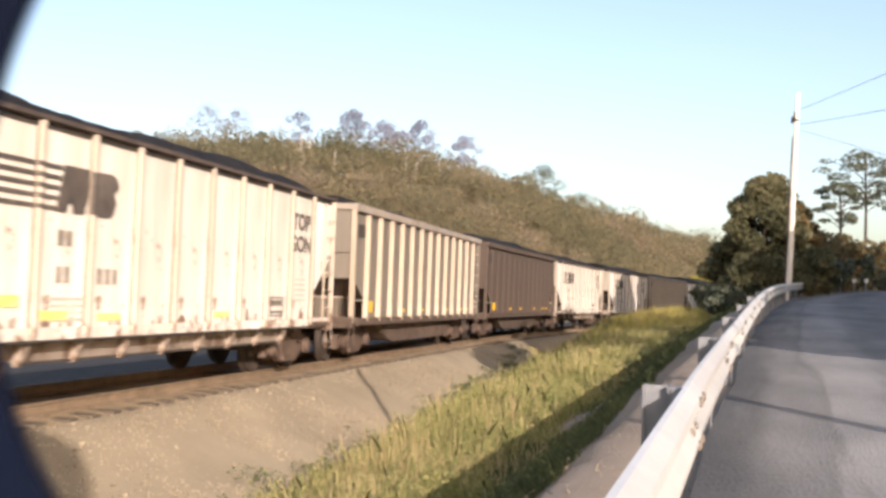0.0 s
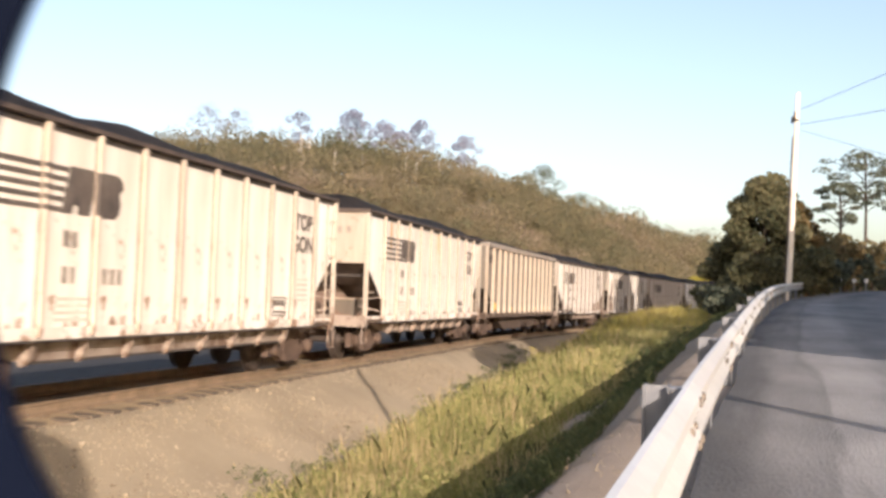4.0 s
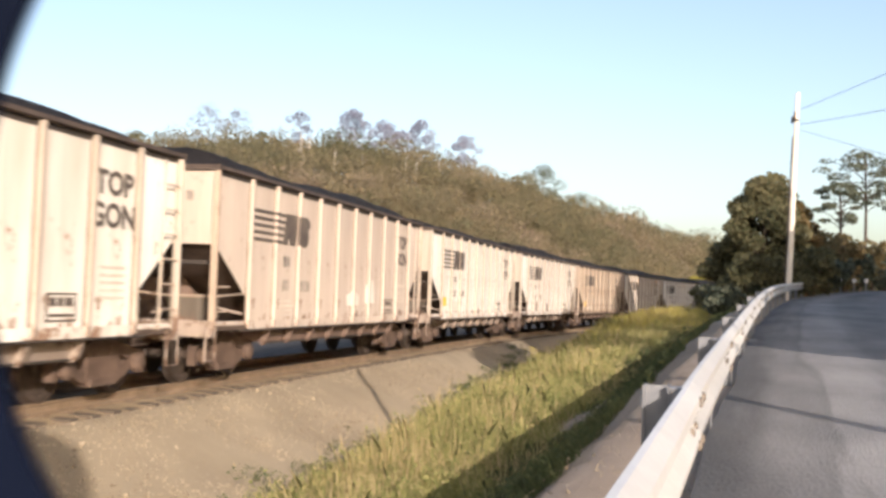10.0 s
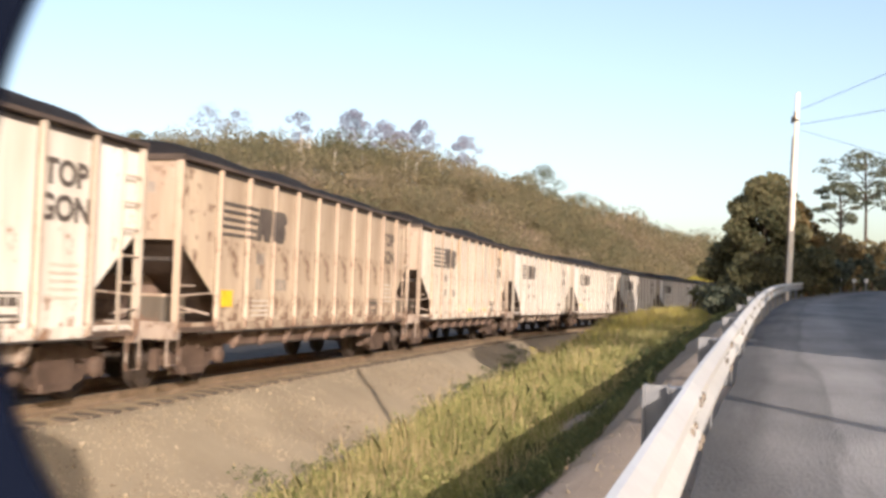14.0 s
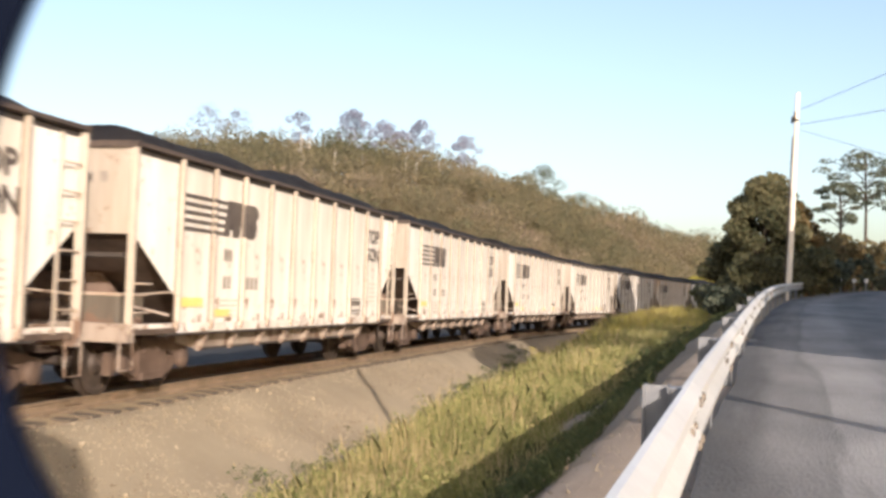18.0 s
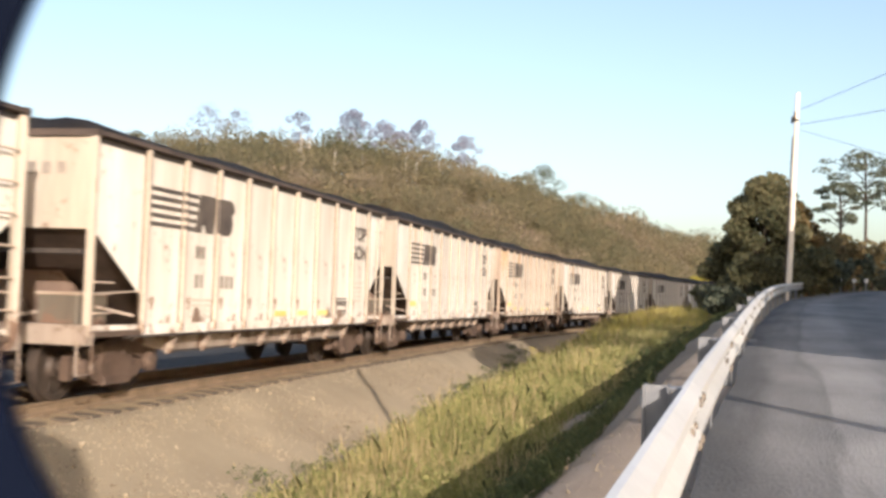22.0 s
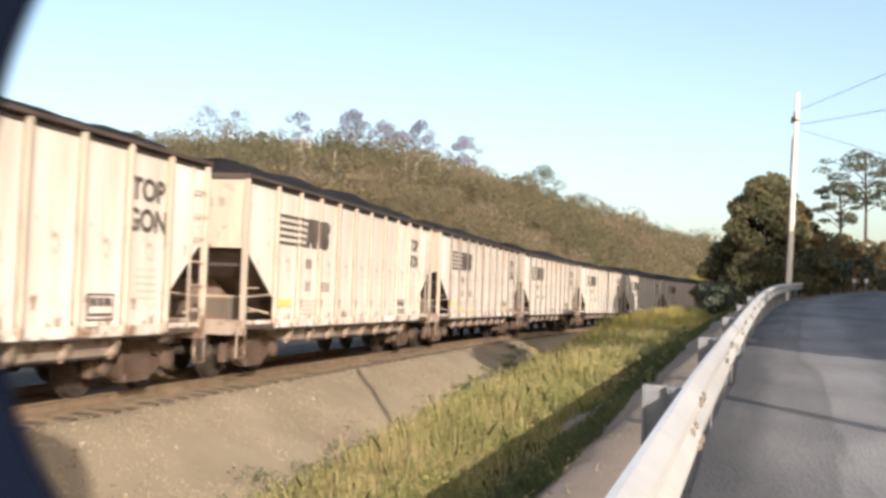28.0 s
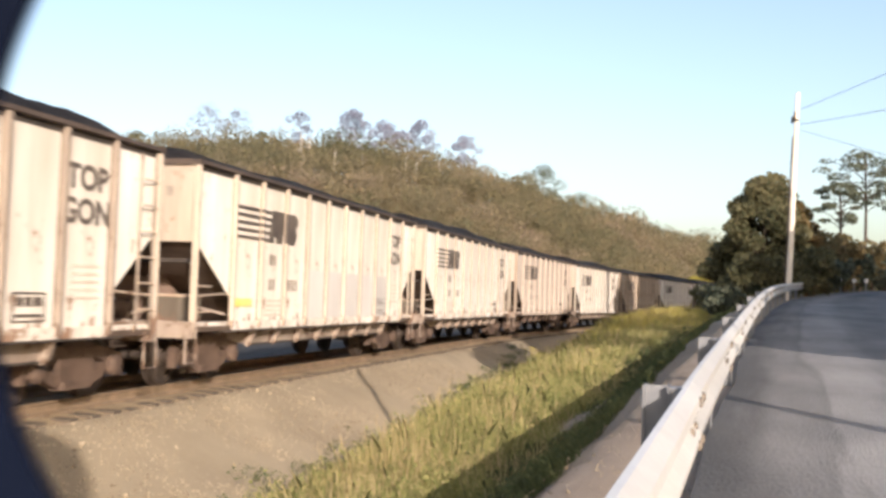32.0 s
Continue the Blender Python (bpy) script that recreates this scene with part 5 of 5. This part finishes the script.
# dry straw-coloured stalks standing in patches among the green
pick = rng.uniform(0, 1, count) < (0.16 + 0.30 * np.exp(-((yy - 13.0) / 5.0) ** 2)) * np.clip(0.45 + 2.0 * np.array([noise.noise((x * 0.9, y * 0.45, 31)) for x, y in zip(xx, yy)]), 0.05, 1.4)
pick &= (ww < 0.85)
nb_ = int(pick.sum())
grow = (tall[pick] * rng.uniform(1.0, 1.30, nb_))[:, None]
foot = base[pick] + np.stack([rng.normal(0, 0.05, nb_), rng.normal(0, 0.05, nb_), np.zeros(nb_)], 1)
nod = np.stack([rng.normal(-0.03, 0.16, nb_), rng.normal(0, 0.16, nb_), np.ones(nb_)], 1) * grow
sd = side[pick]
stalks = np.stack([foot - sd * 0.5, foot + sd * 0.5, foot + nod * 0.8 + sd * 0.9, foot + nod, foot + nod * 0.8 - sd * 0.9], 1)
solid("dry_grass", raw_mesh("dry_grass", stalks, [(0, 1, 2, 3, 4)], STRAW), STRAW, "straw-coloured dry stalks among the ditch grass", "grass", kind="stuff")

def weed_clump(x, y, z, height, reach, seed):
    r = np.random.default_rng(seed)
    cs = [(x + r.normal() * reach * 0.45, y + r.normal() * reach * 0.45, z + height * r.uniform(0.2, 0.8)) for _ in range(11)]
    return [leaf_cloud(r, cs, [min(reach, height) * r.uniform(0.25, 0.5) for _ in cs], 320, 0.02)]


weeds = []
weed_rng = random.Random(8)
for i in range(26):
    y = 12.5 + i * 1.15 + weed_rng.uniform(-0.4, 0.4)
    w = 3.75 - 0.75 * ease(17, 30, y) - 0.8 * ease(33, 42, y) + weed_rng.uniform(-0.35, 0.25)
    zb = float(np.interp(w, [q[0] for q in prof], [q[1] for q in prof]))
    weeds += weed_clump(w + track_x(y), y, max(zb, -1.12) - 0.03, weed_rng.uniform(0.22, 0.42), weed_rng.uniform(0.35, 0.65), 200 + i)
solid("ballast_weeds", raw_mesh("ballast_weeds", np.concatenate(weeds), [(0, 1, 2, 3)], WEED_AND_SHADE), WEED_AND_SHADE, "low dark weeds at the foot of the ballast", "weeds", kind="stuff")

# ---- loose stones on the ballast shoulder ----
rng = np.random.default_rng(33)
n = 12000
sy = 7 + 42 * rng.uniform(0, 1, n) ** 1.7
sw = np.where(rng.uniform(0, 1, n) < 0.9, rng.uniform(1.3, 3.5, n), rng.uniform(-0.5, 1.3, n))
sz = np.interp(sw, [p[0] for p in prof], [p[1] for p in prof])
sx = np.array([track_x(v) for v in sy]) + sw
size = rng.uniform(0.010, 0.024, n) * np.where(rng.uniform(0, 1, n) < 0.04, 1.8, 1.0)
pebble = rng.uniform(0, 1, n) < 0.10
size = np.where(pebble, size * 0.40, size)
octa = np.array([(1, 0, 0), (0, 1, 0), (-1, 0, 0), (0, -1, 0), (0, 0, 0.8), (0, 0, -0.8)])
turn = rng.uniform(0, 2 * np.pi, n)
shape = octa[None] * rng.uniform(0.6, 1.3, (n, 6, 1)) * size[:, None, None]
rx = shape[:, :, 0] * np.cos(turn)[:, None] - shape[:, :, 1] * np.sin(turn)[:, None]
ryy = shape[:, :, 0] * np.sin(turn)[:, None] + shape[:, :, 1] * np.cos(turn)[:, None]
stones = np.stack([rx + sx[:, None], ryy + sy[:, None], shape[:, :, 2] + (sz + 0.01)[:, None]], 2)
py = 3.5 + 16 * rng.uniform(0, 1, int(pebble.sum())) ** 1.4
pu = rng.uniform(-0.95, -0.05, len(py))
stones[pebble, :, 0] += (np.array([rail_x(v) for v in py]) + pu - sx[pebble])[:, None]
stones[pebble, :, 1] += (py - sy[pebble])[:, None]
stones[pebble, :, 2] += (np.array([road_z(v) for v in py]) - 0.055 + 0.04 * pu - sz[pebble])[:, None]
solid("ballast_stones", raw_mesh("ballast_stones", stones, [(0, 1, 4), (1, 2, 4), (2, 3, 4), (3, 0, 4), (1, 0, 5), (2, 1, 5), (3, 2, 5), (0, 3, 5)], STONE), STONE, "loose pale crushed stones on ballast and shoulder", "stones", kind="stuff")


# ---- the rim of the camera's wide lens, close before the eye and so out of focus ----
depth, k = 0.05, 1 / 1881.0
RIM_AT, RIM_R = Vector((136 * k * depth, 36 * k * depth, -depth)), 950 * k * depth
nt = RIM.node_tree
co, gap_n, fade, clear, blend = (nt.nodes.new("ShaderNode" + s) for s in ("TexCoord", "VectorMath", "MapRange", "BsdfTransparent", "MixShader"))
gap_n.operation = "DISTANCE"
gap_n.inputs[1].default_value = RIM_AT
fade.interpolation_type = "SMOOTHSTEP"
fade.inputs["From Min"].default_value, fade.inputs["From Max"].default_value = RIM_R * 0.972, RIM_R * 1.024
nt.links.new(co.outputs["Object"], gap_n.inputs[0])
nt.links.new(gap_n.outputs["Value"], fade.inputs["Value"])
nt.links.new(fade.outputs[0], blend.inputs[0])
nt.links.new(clear.outputs[0], blend.inputs[1])
nt.links.new(nt.nodes["Principled BSDF"].outputs[0], blend.inputs[2])
nt.links.new(blend.outputs[0], nt.nodes["Material Output"].inputs["Surface"])
rim = Shape()
rows = [(RIM_R * 0.96, 0.0), (RIM_R * 1.04, 0.0), (RIM_R * 1.30, -0.006), (RIM_R * 2.6, -0.006), (RIM_R * 2.6, 0.004), (RIM_R * 1.10, 0.004), (RIM_R * 1.04, 0.0006), (RIM_R * 0.96, 0.0001)]
seg = 96
rim.add([(RIM_AT.x + r * math.cos(2 * math.pi * j / seg), RIM_AT.y + r * math.sin(2 * math.pi * j / seg), -depth + dz) for r, dz in rows for j in range(seg)],
        [(i * seg + j, i * seg + (j + 1) % seg, ((i + 1) % len(rows)) * seg + (j + 1) % seg, ((i + 1) % len(rows)) * seg + j) for i in range(len(rows)) for j in range(seg)])
solid("lens_rim", rim, RIM, "dark out-of-focus rim of a wide conversion lens", "lens rim", at=STILL, smooth=True)


# ---- the lorry that passes behind the view and throws its shadow on the road ----
lorry = thing("box_truck", "long white box truck driving along the road", "truck")
part("box", Shape().box(-1.28, 1.28, -8.3, 2.2, 1.0, 2.75, 0.05), TRAILER, lorry, "white ribbed cargo box")
part("cab", Shape().prism([(-1.2, 2.7, 0.6), (-1.2, 5.2, 0.6), (-1.2, 5.2, 1.7), (-1.2, 4.6, 2.0), (-1.2, 4.2, 2.45), (-1.2, 2.7, 2.6)], (2.4, 0, 0)), TRAILER, lorry)
part("windscreen", Shape().prism([(-1.05, 4.62, 2.05), (-1.05, 4.66, 2.03), (-1.05, 4.33, 2.42), (-1.05, 4.29, 2.44)], (2.1, 0, 0)), GLASS, lorry)
part("chassis", Shape().box(-0.5, 0.5, -8.1, 4.8, 0.75, 1.12), DARK, lorry)
for y in (-7.2, -5.9, 0.6, 1.9, 4.1):
    for s in (-1, 1):
        part("wheel", Shape().lathe([(s * 0.85, 0.2), (s * 0.85, 0.5), (s * 1.2, 0.5), (s * 1.2, 0.25)], "x", 20, (0, y, 0.5)), TYRE, lorry)


# ---- what moves ----
SPEED = 10.871
arc_y = np.linspace(-420, 620, 5201)
arc_x = np.array([track_x(v) for v in arc_y])
arc_s = np.concatenate([[0], np.cumsum(np.hypot(np.diff(arc_x), np.diff(arc_y)))])
arc_s -= np.interp(0, arc_y, arc_s)


def on_track(s):
    """The pose of a car whose middle is s metres along the track from abreast of the camera."""
    def at(q):
        return Vector((float(np.interp(np.interp(q, arc_s, arc_y), arc_y, arc_x)), float(np.interp(q, arc_s, arc_y)), 0.0))
    a, b = at(s - TRUCK_AT), at(s + TRUCK_AT)
    m = (a + b) / 2
    return pose(m.x, m.y, 0, 0, 0, math.degrees(math.atan2(a.x - b.x, b.y - a.y)))


def motions():
    for u, car in CARS:
        walk(car, [(float(t), on_track(u - SPEED * t)) for t in range(33)])
    # wheels turn while their car passes the camera
    step = 1 / 30
    for u, car in CARS:
        t0, t1 = max(0.0, (u - 48) / SPEED), min(32.0, (u + 2) / SPEED)
        if t1 <= t0:
            continue
        times = [t0 + step * i for i in range(int((t1 - t0) / step) + 1)]
        for truck in [c for c in car.children if c.name.startswith("truck")]:
            for w in [c for c in truck.children if c.name.startswith("wheelset")]:
                y = w.location.y
                rows = [(0.0, pose(0, y, 0.457))] if t0 > 0.1 else []
                rows += [(t, pose(0, y, 0.457, math.degrees(SPEED * (t - t0) / 0.457) % 360)) for t in times]
                if rows[-1][0] < 31.9:
                    rows.append((32.0, rows[-1][1]))
                walk(w, rows)
    # the lorry keeps to the far lane of the road
    rows = []
    for i in range(33):
        y = (i - 29.0) * 19.5 + 2.6
        c = max(-420.0, min(420.0, y))
        x = rail_x(c) + 3.9 + 1.9 * ease(8, 32, c)
        a = math.degrees(math.atan(rail_x(c + 1) - rail_x(c - 1)) / 2)
        rows.append((float(i), pose(x, c, road_z(c) + 0.06, 0, 0, -a)))
    walk(lorry, rows)


motions()
